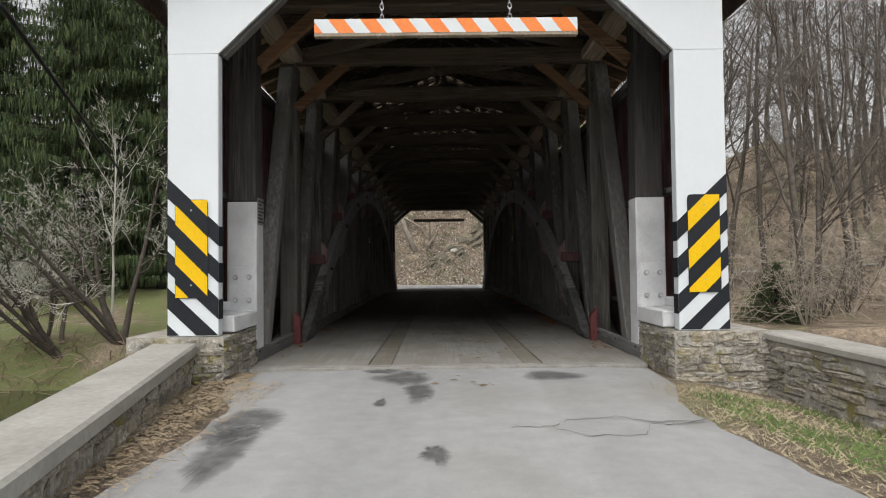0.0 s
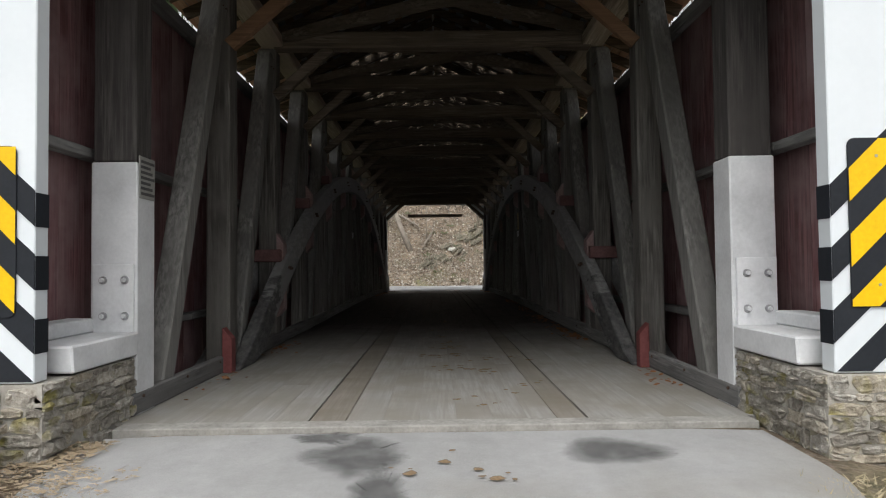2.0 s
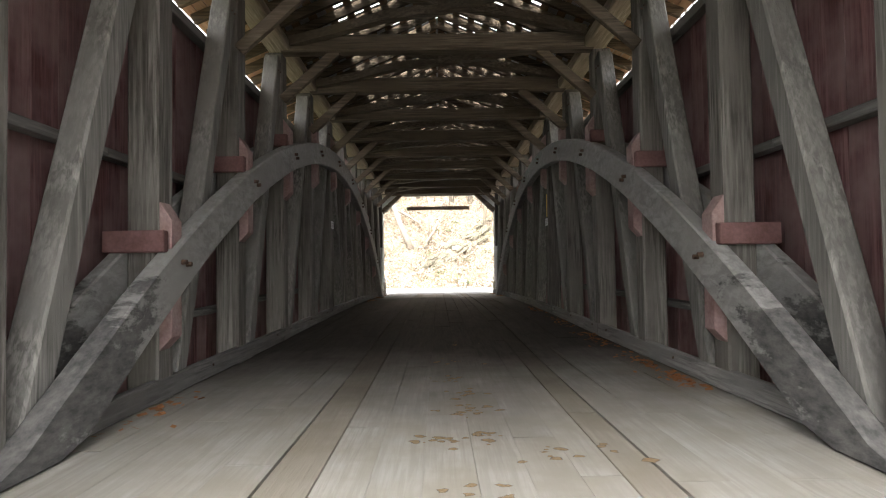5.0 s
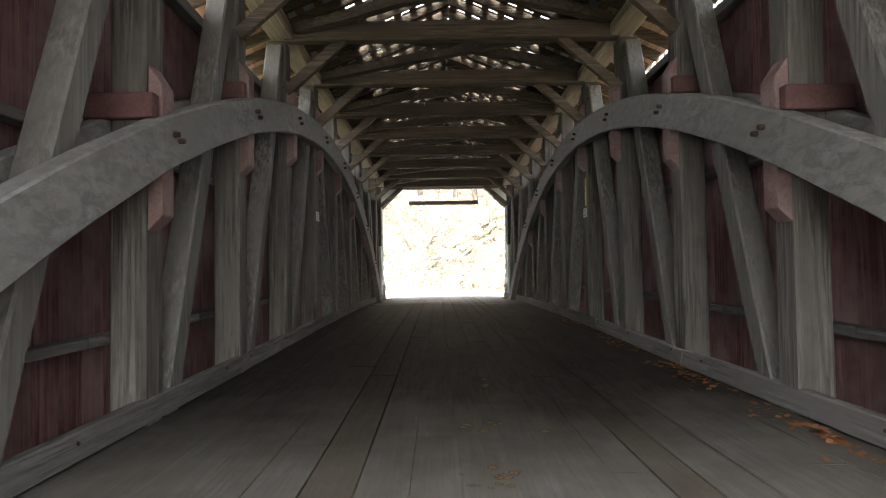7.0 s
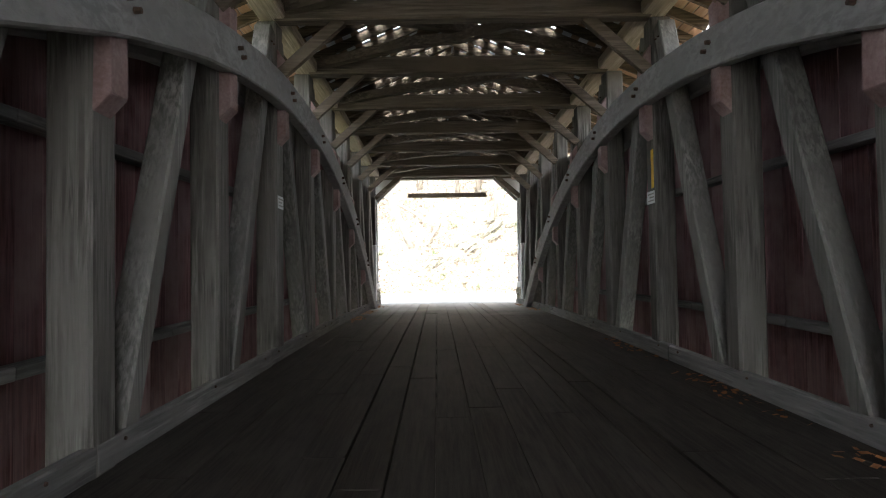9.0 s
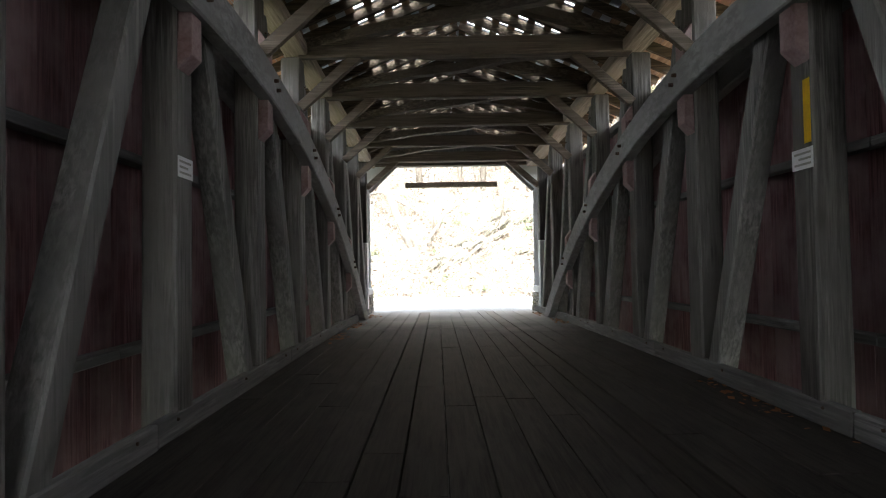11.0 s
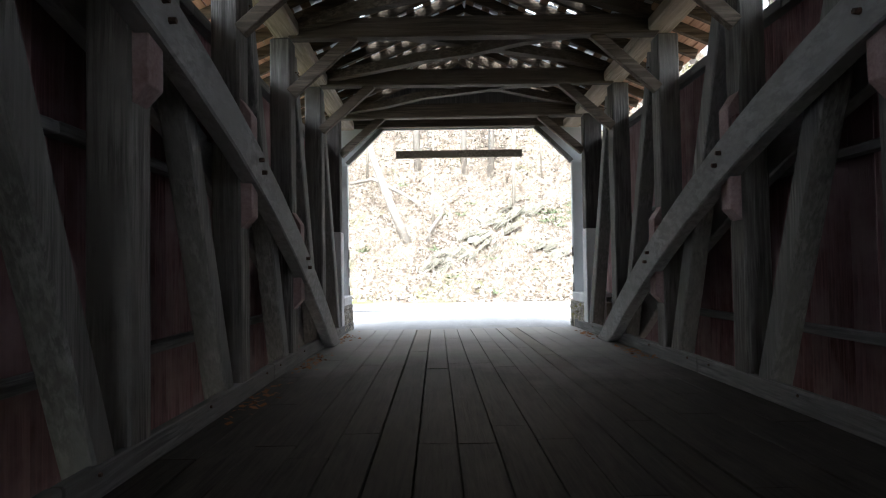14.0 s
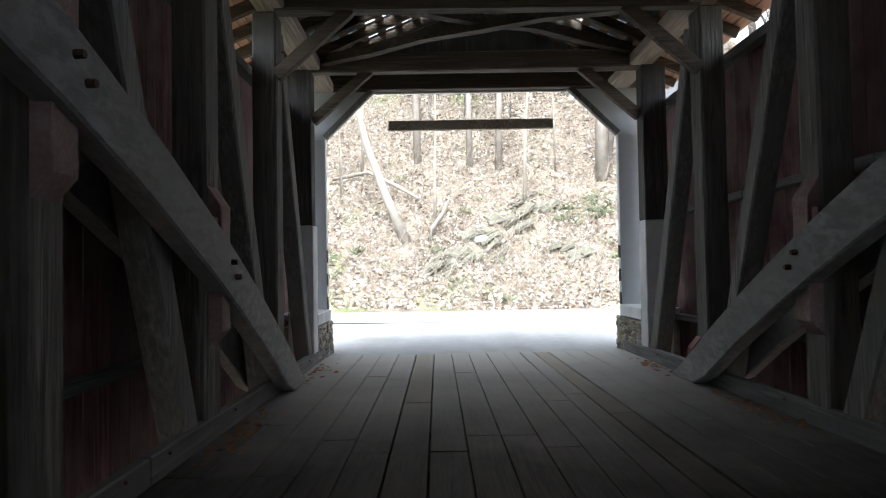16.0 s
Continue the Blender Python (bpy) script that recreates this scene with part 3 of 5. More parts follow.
def portal(y0, o, zs, name):
    """A white boarded gable with a chamfered opening; o is -1 for the near end, 1 for the far end."""
    c = mid_x(y0)
    po = base(name, (c, y0, zs + 0.69), "white painted board portal gable with striped posts", "portal", kind="structure")
    y1 = y0 - o * 0.115
    yb = y0 - o * 0.03
    top = zs + 4.02
    for s in (-1, 1):
        # pilaster board with its return
        part("pilaster", box(*sorted((c + s * 2.15, c + s * 2.625)), *sorted((y0, y1)), zs + 0.69, zs + 3.345, 0.006), WHITE, po)
        part("spandrel", extrude_y([(c + s * 2.625, zs + 3.347), (c + s * 2.15, zs + 3.347), (c + s * 1.45, top), (c + s * 1.45, top + 0.7), (c + s * 2.625, top + 0.35)], y0, yb), WHITE, po)
        part("corner_board", beam((c + s * 2.15, y1, zs + 3.36), (c + s * 1.46, y1, top + 0.02), 0.10, 0.08, (0, 1, 0), 0.004), GREY_BRACE, po)
        xl, xr = sorted((c + s * 2.15, c + s * 2.625))
        rise = -0.45 if s < 0 else 0.45
        first = zs + (0.955 - 2 * 0.342 if s < 0 else 0.51 - 2 * 0.342)
        lo, hi = zs + 0.70, zs + 2.20
        stripes_on(po, xl, xr, lo, hi, y0 - 0.001 if o < 0 else y0 + 0.001, rise, first, 0.342, 0.192 if s < 0 else 0.178, "near" if o < 0 else "far")
        stripes_on(po, *sorted((y0, y0 - o * 0.113)), lo, zs + 1.8, c + s * 2.15 - s * 0.001, 0.0, zs + 0.845 - 2 * 0.342, 0.342, 0.185, "near", -s)
    part("head_board", extrude_y([(c - 1.449, top), (c + 1.449, top), (c + 1.449, top + 0.7), (c, top + 1.3), (c - 1.449, top + 0.7)], y0, yb), WHITE, po)
    part("back_boards", extrude_y([(c - 2.6, zs + 4.33), (c + 2.6, zs + 4.33), (c, zs + 5.4)], yb - o * 0.002, yb - o * 0.03), GREY_BRACE, po)
    part("lintel", box(c - 2.6, c + 2.6, *sorted((yb - o * 0.035, yb - o * 0.16)), top + 0.02, top + 0.24, 0.01), BROWN_CROSS, po)
    return po


portal(0.0, -1, 0.0, "portal_near")
portal(24.642, 1, 0.067, "portal_far")


def marker(s):
    """A yellow and black object marker sign on a striped post."""
    c = mid_x(0)
    x0, x1 = sorted((c + s * 2.245, c + s * 2.55))
    z0, z1, y = 1.045, 1.965, -0.006
    sign = base("marker_sign", (c + s * 2.4, y, z0), "yellow and black diagonally striped hazard marker plate on a white post", "sign", "hazard markers")
    bm = bmesh.new()
    r, pts = 0.04, []
    for cx, cz, a0 in ((x1 - r, z1 - r, 0), (x0 + r, z1 - r, 90), (x0 + r, z0 + r, 180), (x1 - r, z0 + r, 270)):
        for i in range(5):
            a = radians(a0 + i * 22.5)
            pts.append((cx + r * math.cos(a), cz + r * math.sin(a)))
    part("plate", extrude_y(pts, y, y - 0.006), BLACK, sign)
    rise = -0.30 if s < 0 else 0.29
    for i in range(-2, 6):
        zb = z0 + (-0.05 if s < 0 else -0.14) + i * (0.37 if s < 0 else 0.357)
        poly = clip(clip([(x0 + 0.004, zb), (x1 - 0.004, zb + rise), (x1 - 0.004, zb + rise + 0.18), (x0 + 0.004, zb + 0.18)], 1, z0 + 0.004, True), 1, z1 - 0.004, False)
        if len(poly) > 2:
            part("yellow_stripe", extrude_y(poly, y - 0.0065, y - 0.0085), YELLOW, sign, "yellow reflective stripe")
    for bz in (z0 + 0.12, z1 - 0.1):
        part("screw", sweep([(c + s * 2.4, y - 0.008, bz), (c + s * 2.4, y - 0.013, bz)], [0.009, 0.008], 8), STEEL, sign)


marker(-1)
marker(1)


def hanging_beam(y, z0, near):
    c = mid_x(y)
    hb = base("clearance_beam", (c, y, z0), "hanging clearance timber on two chains, striped orange and white" if near else "hanging clearance timber on two chains, bare brown wood behind", "beam")
    h = 0.165 if near else 0.145
    b = part("timber", box(c - 1.23, c + 1.23, y - 0.035, y + 0.035, z0, z0 + h, 0.006, 0.002), BROWN_LONG, hb)
    o = -1 if near else 1
    fy = y + o * 0.036
    part("sheeting", extrude_y([(c - 1.225, z0 + 0.03), (c + 1.225, z0 + 0.03), (c + 1.225, z0 + h - 0.004), (c - 1.225, z0 + h - 0.004)], fy, fy + o * 0.002), WHITE, hb, "white reflective sheeting")
    for i in range(9):
        x = c - 1.225 - 0.02 + i * 0.297 - 0.05
        poly = [(x, z0 + 0.03), (x + 0.148, z0 + 0.03), (x + 0.148 - 0.10 + 0.0, z0 + h - 0.004), (x - 0.10, z0 + h - 0.004)]
        poly = clip(clip(poly, 0, c - 1.225, True), 0, c + 1.225, False)
        if len(poly) > 2:
            part("orange_stripe", extrude_y(poly, fy + o * 0.0022, fy + o * 0.004), ORANGE, hb, "orange reflective stripe")
    for sx in (-0.60, 0.60):
        for i in range(9):
            cz = z0 + h + 0.02 + i * 0.052
            bm = bmesh.new()
            pts = []
            flat = i % 2 == 0
            for k in range(9):
                a = 2 * math.pi * k / 8
                dx, dz = 0.017 * math.cos(a), 0.033 * math.sin(a)
                pts.append((c + sx + (dx if flat else 0), y + (0 if flat else dx), cz + dz))
            part("chain_link", sweep(pts, [0.006] * 9, 4, cap=False), STEEL, hb)


hanging_beam(-0.054, 3.465, True)
hanging_beam(24.696, 3.551, False)

# white boxed sills on the stone piers, behind the pilasters
for y0, y1, zs, o in ((0.232, 1.01, 0.0, -1), (23.47, 24.41, 0.067, 1)):
    for s in (-1, 1):
        c = mid_x(y0)
        bm = box(*sorted((c + s * 2.08, c + s * 2.62)), y0, y1, zs + 0.70, zs + 0.86, 0.012, 0.004)
        single("sill_board", bm, WHITE_OLD, (c + s * 2.3, y0, zs + 0.70), "scuffed white boxed sill on the stone pier", "sill", "pier sills")
        if o < 0:
            bm = box(*sorted((c + s * 2.38, c + s * 2.57)), y0, y1, zs + 0.862, zs + 0.96, 0.012, 0.004)
            single("sill_board", bm, WHITE_OLD, (c + s * 2.5, y0, zs + 0.862), "white upper sill board against the siding", "sill", "pier sills")

# notices on the posts
c = mid_x(2)
nb = base("notice_plate", (c - 2.095, FIRST, 1.86), "small grey notice plate with illegible dark lines", "notice")
part("plate", box(c - 2.082, c - 2.076, FIRST - 0.085, FIRST + 0.155, 1.80, 2.10, 0.002), PALE_SIGN, nb)
for i in range(7):
    part("text_bar", box(c - 2.0755, c - 2.073, FIRST - 0.065, FIRST + 0.14 - 0.03 * (i % 3), 1.825 + i * 0.038, 1.845 + i * 0.038, 0), INK, nb)
y = POST_Y[6]
for s in (-1, 1):
    xx = mid_x(y) + s * (FACE - 0.002)
    nt = base("paper_notice", (xx, y, 2.05), "small white paper notice pinned to a post", "notice", "paper notices")
    part("sheet", box(*sorted((xx, xx - s * 0.004)), y + 0.01, y + 0.25, 2.05, 2.19, 0), PAPER, nt)
    for i in range(3):
        part("text_bar", box(*sorted((xx - s * 0.0045, xx - s * 0.006)), y + 0.03, y + 0.22 - 0.05 * (i % 2), 2.075 + 0.037 * i, 2.09 + 0.037 * i, 0), PALE_SIGN, nt, "blurred grey print")
    if s > 0:
        part("strip", box(*sorted((xx, xx - s * 0.004)), y + 0.02, y + 0.1, 2.22, 2.65, 0), YELLOW, nt, "narrow yellow height strip")

# ---- ground ----
def smooth(a, b, v):
    f = min(1.0, max(0.0, (v - a) / (b - a)))
    return f * f * (3 - 2 * f)


def ground_z(x, y):
    """One sheet: approach, creek, far bank, cross road and hillside."""
    n = noise.noise((x * 0.09, y * 0.09, 3)) * 0.5 + noise.noise((x * 0.4, y * 0.4, 9)) * 0.12
    if y < 24.85:
        bed = -3.1 + 0.3 * n
        near = 0.246
        if x < 0:
            near -= 0.05 * smooth(1.7, 2.2, -x) + 2.9 * smooth(2.75 - 0.167 * max(0, min(4.32, -y)), 3.9, -x)
        else:
            near -= 0.16 * smooth(2.0, 3.2, x) + 0.5 * smooth(3.4, 9.0, x) + 0.2 * n * smooth(2, 4, x)
        far_bank = -1.016 + 0.25 * n + 0.0194 * (y - 15.12) + 0.5 * smooth(6, 30, x)
        far_bank += (0.21 - far_bank) * smooth(22.42, 23.87, y) * (1 - smooth(2.4, 9.0, abs(x)))
        z = near + (bed - near) * smooth(0.65, 1.89, y) * (smooth(2.4, 2.7, abs(x)) if y < 0.97 else 1)
        shore = 13.23 + 0.9 * noise.noise((x * 0.12, 1, 1))
        z = z + (far_bank - z) * smooth(shore, shore + 1.73, y)
    else:
        z = -0.84 + 0.25 * n + 0.5 * smooth(6, 30, x)
    road = 0.2325 - 0.0102 * (y - 24.31) + 0.045 * max(0.0, x - 4) * smooth(4, 12, x) + 0.006 * max(0, -x)
    f = smooth(23.77, 28.1, y) if abs(x) > 6 else smooth(23.93, 24.25, y)
    if y > 22.7:
        z = z + (road - z) * f
    up = max(0.0, y - 35.38 - 0.32 * noise.noise((x * 0.2, 0, 0)))
    crest = 17.3 - 8.1 * smooth(11, 22, x) + 7 * noise.noise((x * 0.045, 7, 0)) + 3.2 * noise.noise((x * 0.16, 2, 0))
    hill = 0.87 * min(up, crest) - 0.037 * max(0, up - 18.4) + (n * 0.9 + 0.25 * noise.noise((x * 0.7, y * 0.7, 2))) * smooth(0, 2.2, up)
    hill *= 1 + 0.12 * math.sin(x * 0.05 + 0.4)
    return z + hill


xs = [-420, -260, -170, -120, -90, -70] + [-56 + 2 * i for i in range(18)] + [-20 + 0.8 * i for i in range(18)]
xs += [-5.5 + 0.25 * i for i in range(44)] + [5.6 + 0.8 * i for i in range(18)] + [20 + 2 * i for i in range(19)] + [70, 90, 120, 170, 260, 420]
ys = [-300, -160, -80, -40, -20] + [-14 + 0.5 * i for i in range(15)] + [-6.5 + 0.15 * i for i in range(60)] + [2.5 + 0.45 * i for i in range(47)]
ys += [23.65 + 0.22 * i for i in range(8)] + [25.7 + 0.65 * i for i in range(15)] + [35.2 + 0.28 * i for i in range(68)] + [54.6, 56.2, 59.5, 65, 81, 119, 216, 900]
grid = [[(x, y, ground_z(x, y)) for x in xs] for y in ys]
verts = [v for row in grid for v in row]
w = len(xs)
faces = [(j * w + i, j * w + i + 1, (j + 1) * w + i + 1, (j + 1) * w + i) for j in range(len(ys) - 1) for i in range(w - 1)]
me = bpy.data.meshes.new("ground")
me.from_pydata(verts, [], faces)
for p in me.polygons:
    p.use_smooth = True

m, t, b = mat("leaf_litter_ground", 0.95)
v = coords(t, (1, 1, 1), "Object", False)
n1, n2, n3 = noise_at(t, v, 0.35, 6), noise_at(t, v, 9.0, 8.0, 0.75), noise_at(t, v, 28.0, 5.0, 0.7)
leaf = ramp(t, n2, [(0.30, (0.06, 0.05, 0.04)), (0.45, (0.18, 0.145, 0.11)), (0.56, (0.30, 0.25, 0.195)), (0.70, (0.46, 0.40, 0.395))])
leaf = mix(t, 0.5, leaf, ramp(t, n3, [(0.35, (0.07, 0.055, 0.042)), (0.65, (0.38, 0.30, 0.22))]))
grass = ramp(t, n3, [(0.3, (0.07, 0.09, 0.03)), (0.7, (0.20, 0.21, 0.09))])
n4 = noise_at(t, v, 1.3, 4.0, 0.6)
leaf = mix(t, 1.0, leaf, ramp(t, n4, [(0.32, (0.45, 0.42, 0.40)), (0.52, (0.85, 0.83, 0.8)), (0.68, (1.25, 1.2, 1.12))]), "MULTIPLY")
sx = t.nodes.new("ShaderNodeSeparateXYZ")
t.links.new(v, sx.inputs[0])
west = t.nodes.new("ShaderNodeMapRange")
west.inputs["From Min"].default_value, west.inputs["From Max"].default_value, west.inputs["To Max"].default_value = -4.0, -9.0, 0.17
t.links.new(sx.outputs[0], west.inputs["Value"])
lush = t.nodes.new("ShaderNodeMath")
t.links.new(n1, lush.inputs[0])
t.links.new(west.outputs[0], lush.inputs[1])
col = mix(t, ramp(t, lush.outputs[0], [(0.55, (0, 0, 0)), (0.68, (1, 1, 1))]), leaf, grass)
t.links.new(col, b.inputs["Base Color"])
bump(t, b, n2, 0.9, 0.08)
GROUND = m
me.materials.append(GROUND)
tagged(new("ground", me), "brown leaf-littered ground with patches of grass, rising to a wooded hillside", "ground", kind="structure")

m, t, b = mat("green_creek_water", 0.06)
b.inputs["Base Color"].default_value = (0.05, 0.055, 0.025, 1)
v = coords(t, (1, 1, 1), "Object", False)
bump(t, b, noise_at(t, v, 1.5, 3), 0.08, 0.05)
WATER = m
bm = bmesh.new()
vs = [bm.verts.new(p) for p in ((-150, -32, -2.38), (150, -32, -2.38), (150, 16.2, -2.38), (-150, 16.2, -2.38))]
bm.faces.new(vs)
part("water", bm, WATER)
tagged(bpy.data.objects["water"], "murky green creek water below the bridge", "water", kind="structure")

# ---- road ----
m, t, b = mat("pale_worn_asphalt", 0.9)
v = coords(t, (1, 1, 1), "Object", False)
n1, n2 = noise_at(t, v, 0.7, 5), noise_at(t, v, 120.0, 4, 0.7)
lanes = noise_at(t, coords(t, (2.2, 0.22, 1), "Object", False), 1.0, 4)
col = mix(t, 0.35, ramp(t, lanes, [(0.3, (0.26, 0.262, 0.26)), (0.7, (0.36, 0.362, 0.36))]), ramp(t, n2, [(0.3, (0.16, 0.16, 0.155)), (0.7, (0.40, 0.40, 0.395))]))
mid = noise_at(t, v, 6.0, 6, 0.7)
col = mix(t, 0.2, col, ramp(t, mid, [(0.35, (0.17, 0.17, 0.165)), (0.65, (0.38, 0.38, 0.375))]))
dirt = ramp(t, n1, [(0.55, (0, 0, 0)), (0.75, (0.6, 0.6, 0.6))])
col = mix(t, dirt, col, (0.21, 0.19, 0.155))
t.links.new(col, b.inputs["Base Color"])
bump(t, b, n2, 0.8, 0.006)
ASPHALT = m


def strip(name, rows, material, thick, label, category="road"):
    """A paved strip: rows of (y, left x, right x), lying just over the ground."""
    bm = bmesh.new()
    prev = None
    for y, xa, xb, zf in rows:
        k = 9
        ring = [bm.verts.new((xa + (xb - xa) * i / k, y, zf + (0.0 if 0 < i < k else -0.015))) for i in range(k + 1)]
        ring.append(bm.verts.new((xb, y, zf - thick)))
        ring.insert(0, bm.verts.new((xa, y, zf - thick)))
        if prev:
            for a0, a1, b1, b0 in zip(prev, prev[1:], ring[1:], ring):
                bm.faces.new((a0, a1, b1, b0))
        prev = ring
    ob = part(name, bm, material)
    return tagged(ob, label, category, kind="structure")


def road_z(y):
    return 0.268 + 0.018 * smooth(-0.16, 0.54, y)


rows = []
for i in range(70):
    y = -14 + 0.2095 * i
    xl = -1.62 - 0.10 * noise.noise((y * 2.4, 0, 0)) - 0.074 * max(0, -2.16 - y)
    xr = 1.72 + 0.10 * noise.noise((y * 2.8, 4, 0)) + 0.093 * max(0, -1.62 - y)
    f = smooth(-1.4, -0.11, y)
    xl, xr = xl + (-1.98 - xl) * f, xr + (2.02 - xr) * f
    rows.append((y, xl, xr, road_z(y)))
strip("road", rows, ASPHALT, 0.25, "pale worn asphalt approach road with damp stains")
strip("road_far", [(24.28 + 0.27 * i, -2.6 - 0.30 * i, 2.6 + 0.30 * i, 0.273 - 0.00275 * i) for i in range(24)], ASPHALT, 0.35, "pale asphalt apron at the far end of the bridge")
bm = bmesh.new()
prev = None
for i in range(61):
    x = -150 + 5 * i
    ring = [bm.verts.new((x, yy, ground_z(x, min(yy, 32.4)) + 0.05)) for yy in (30.0, 31.1, 32.4, 33.7)]
    if prev:
        for a0, a1, b1, b0 in zip(prev, prev[1:], ring[1:], ring):
            bm.faces.new((a0, b0, b1, a1))
    prev = ring
tagged(part("cross_road", bm, ASPHALT), "pale asphalt road along the foot of the wooded bank", "road", kind="structure")
CONCRETE = plain("pale_concrete", (0.2, 0.193, 0.178), (0.36, 0.35, 0.325), 5.0, 0.9)
single("threshold", box(-2.02, 2.08, 0.61, 0.764, 0.1, deck_z(0.7) + 0.004, 0.006, 0.003), CONCRETE, (0, 0.61, 0.1), "pale concrete threshold beam at the deck edge", "threshold", kind="structure")

# ---- stone piers and parapets ----
m, t, b = mat("limestone_rubble", 0.9)
v = coords(t, (1, 1, 1))
n1, n2, n3 = noise_at(t, v, 4.0, 6), noise_at(t, v, 22.0, 6, 0.7), noise_at(t, v, 1.1, 4)
col = ramp(t, n2, [(0.28, (0.20, 0.18, 0.15)), (0.5, (0.42, 0.395, 0.35)), (0.72, (0.64, 0.62, 0.57))])
oi = t.nodes.new("ShaderNodeObjectInfo")
col = mix(t, 1.0, col, ramp(t, oi.outputs["Random"], [(0.0, (0.55, 0.53, 0.5)), (0.6, (1, 1, 1)), (1.0, (1.0, 0.93, 0.82))]), "MULTIPLY")
moss = ramp(t, n1, [(0.55, (0, 0, 0)), (0.68, (0.8, 0.8, 0.8))])
col = mix(t, moss, col, (0.27, 0.24, 0.055))
t.links.new(col, b.inputs["Base Color"])
bump(t, b, n2, 1.0, 0.05)
STONE = m
MORTAR = plain("rough_grey_mortar", (0.24, 0.222, 0.19), (0.46, 0.44, 0.395), 7.0, 0.95, 0.0, 0.9, 24.0)
# moss on the damp mortar
t = MORTAR.node_tree
bsdf = t.nodes["Principled BSDF"]
bald = bsdf.inputs["Base Color"].links[0].from_socket
v = coords(t, (1, 1, 1), "Object", False)
tuft = noise_at(t, v, 1.7, 7.0, 0.7)
soot = noise_at(t, v, 3.1, 6.0, 0.7)
bald = mix(t, ramp(t, soot, [(0.5, (0, 0, 0)), (0.7, (0.7, 0.7, 0.7))]), bald, (0.12, 0.11, 0.09))
t.links.new(mix(t, ramp(t, tuft, [(0.54, (0, 0, 0)), (0.64, (0.85, 0.85, 0.85))]), bald, (0.2, 0.17, 0.04)), bsdf.inputs["Base Color"])
CAP = plain("weathered_concrete_cap", (0.25, 0.242, 0.215), (0.40, 0.387, 0.355), 2.2, 0.92, 0.0, 0.3, 26.0)


def stones_on(parent, p0, p1, z0, z1, out, size=0.13):
    """Rubble stones set proud of a wall face that runs from p0 to p1."""
    p0, p1, out = Vector((*p0, 0)), Vector((*p1, 0)), Vector((*out, 0)).normalized()
    run = (p1 - p0).length
    d = (p1 - p0).normalized()
    zmin, zmax = min(z0), max(z1)
    z = zmin
    while z < zmax - 0.03:
        h = rng.choice((0.04, 0.05, 0.065, 0.08, 0.11))
        u = -rng.uniform(0, 0.1)
        while u < run:
            l = rng.uniform(0.5, 2.4) * size
            ua, ub = max(0, u), min(run, u + l)
            u += l
            if ub - ua < 0.04:
                continue
            f = (ua + ub) / 2 / run
            za, zb = max(z, z0[0] + (z0[1] - z0[0]) * f), min(z + h, z1[0] + (z1[1] - z1[0]) * f)
            if zb - za < 0.035:
                continue
            pr = rng.uniform(0.004, 0.03)
            cu, cz, hu, hz = (ua + ub) / 2, (za + zb) / 2, (ub - ua) / 2 + 0.004, (zb - za) / 2 + 0.004
            tilt = rng.uniform(-0.3, 0.3)
            bm = bmesh.new()
            rings = []
            lob = [rng.uniform(0.74, 1.12) for _ in range(9)]
            for e, sc in ((-0.04, 1.0), (pr * 0.55, 0.97), (pr, 0.62)):
                ring = []
                for k in range(9):
                    ang = 2 * math.pi * k / 9 + 0.2
                    ca, sa = math.cos(ang), math.sin(ang)
                    ex = (abs(ca) ** 0.6) * (1 if ca > 0 else -1), (abs(sa) ** 0.6) * (1 if sa > 0 else -1)
                    uu = cu + ex[0] * hu * lob[k] * sc
                    zz = cz + ex[1] * hz * lob[k] * sc + tilt * ex[0] * hz * 0.5
                    pp = p0 + d * min(run, max(0.0, uu)) + out * (e + (rng.uniform(-0.010, 0.010) if e > 0 else 0))
                    ring.append(bm.verts.new((pp.x, pp.y, zz)))
                rings.append(ring)
            for r0, r1 in zip(rings, rings[1:]):
                for k in range(9):
                    bm.faces.new((r0[k], r0[(k + 1) % 9], r1[(k + 1) % 9], r1[k]))
            bm.faces.new(rings[-1])
            bmesh.ops.recalc_face_normals(bm, faces=bm.faces[:])
            part("stone", bm, STONE, parent)
        z += h


def solid(poly, z0, z1, bm=None):
    """An upright block over a plan polygon; z1 per corner."""
    bm = bm or bmesh.new()
    a = [bm.verts.new((x, y, z0)) for x, y in poly]
    b = [bm.verts.new((x, y, z)) for (x, y), z in zip(poly, z1)]
    bm.faces.new(a)
    bm.faces.new(b)
    n = len(poly)
    for i in range(n):
        bm.faces.new((a[i], a[(i + 1) % n], b[(i + 1) % n], b[i]))
    bmesh.ops.recalc_face_normals(bm, faces=bm.faces[:])
    return bm


for y0, y1, zs in ((-0.011, 1.0, 0.0), (23.497, 24.664, 0.067)):
    for s in (-1, 1):
        c = mid_x(y0)
        xi, xo = c + s * 2.10, c + s * 3.0
        pier = base("stone_pier", (c + s * 2.5, y0, zs - 2.5), "rubble limestone pier with ragged mortar under the portal post", "pier", "stone piers")
        part("core", solid([(xi, y0), (xo, y0), (xo, y1), (xi, y1)], zs - 3.0, [zs + 0.685] * 4), MORTAR, pier)
        stones_on(pier, (xi, y0 if zs == 0 else y0), (xi, y1), (zs - 0.02, zs - 0.02) if zs == 0 else (zs + 0.15, zs + 0.15), (zs + 0.68, zs + 0.68), (-s, 0))
        if zs == 0:
            stones_on(pier, (xi, y0), (xo, y0), (-0.1, -0.1), (0.68, 0.68), (0, -1))
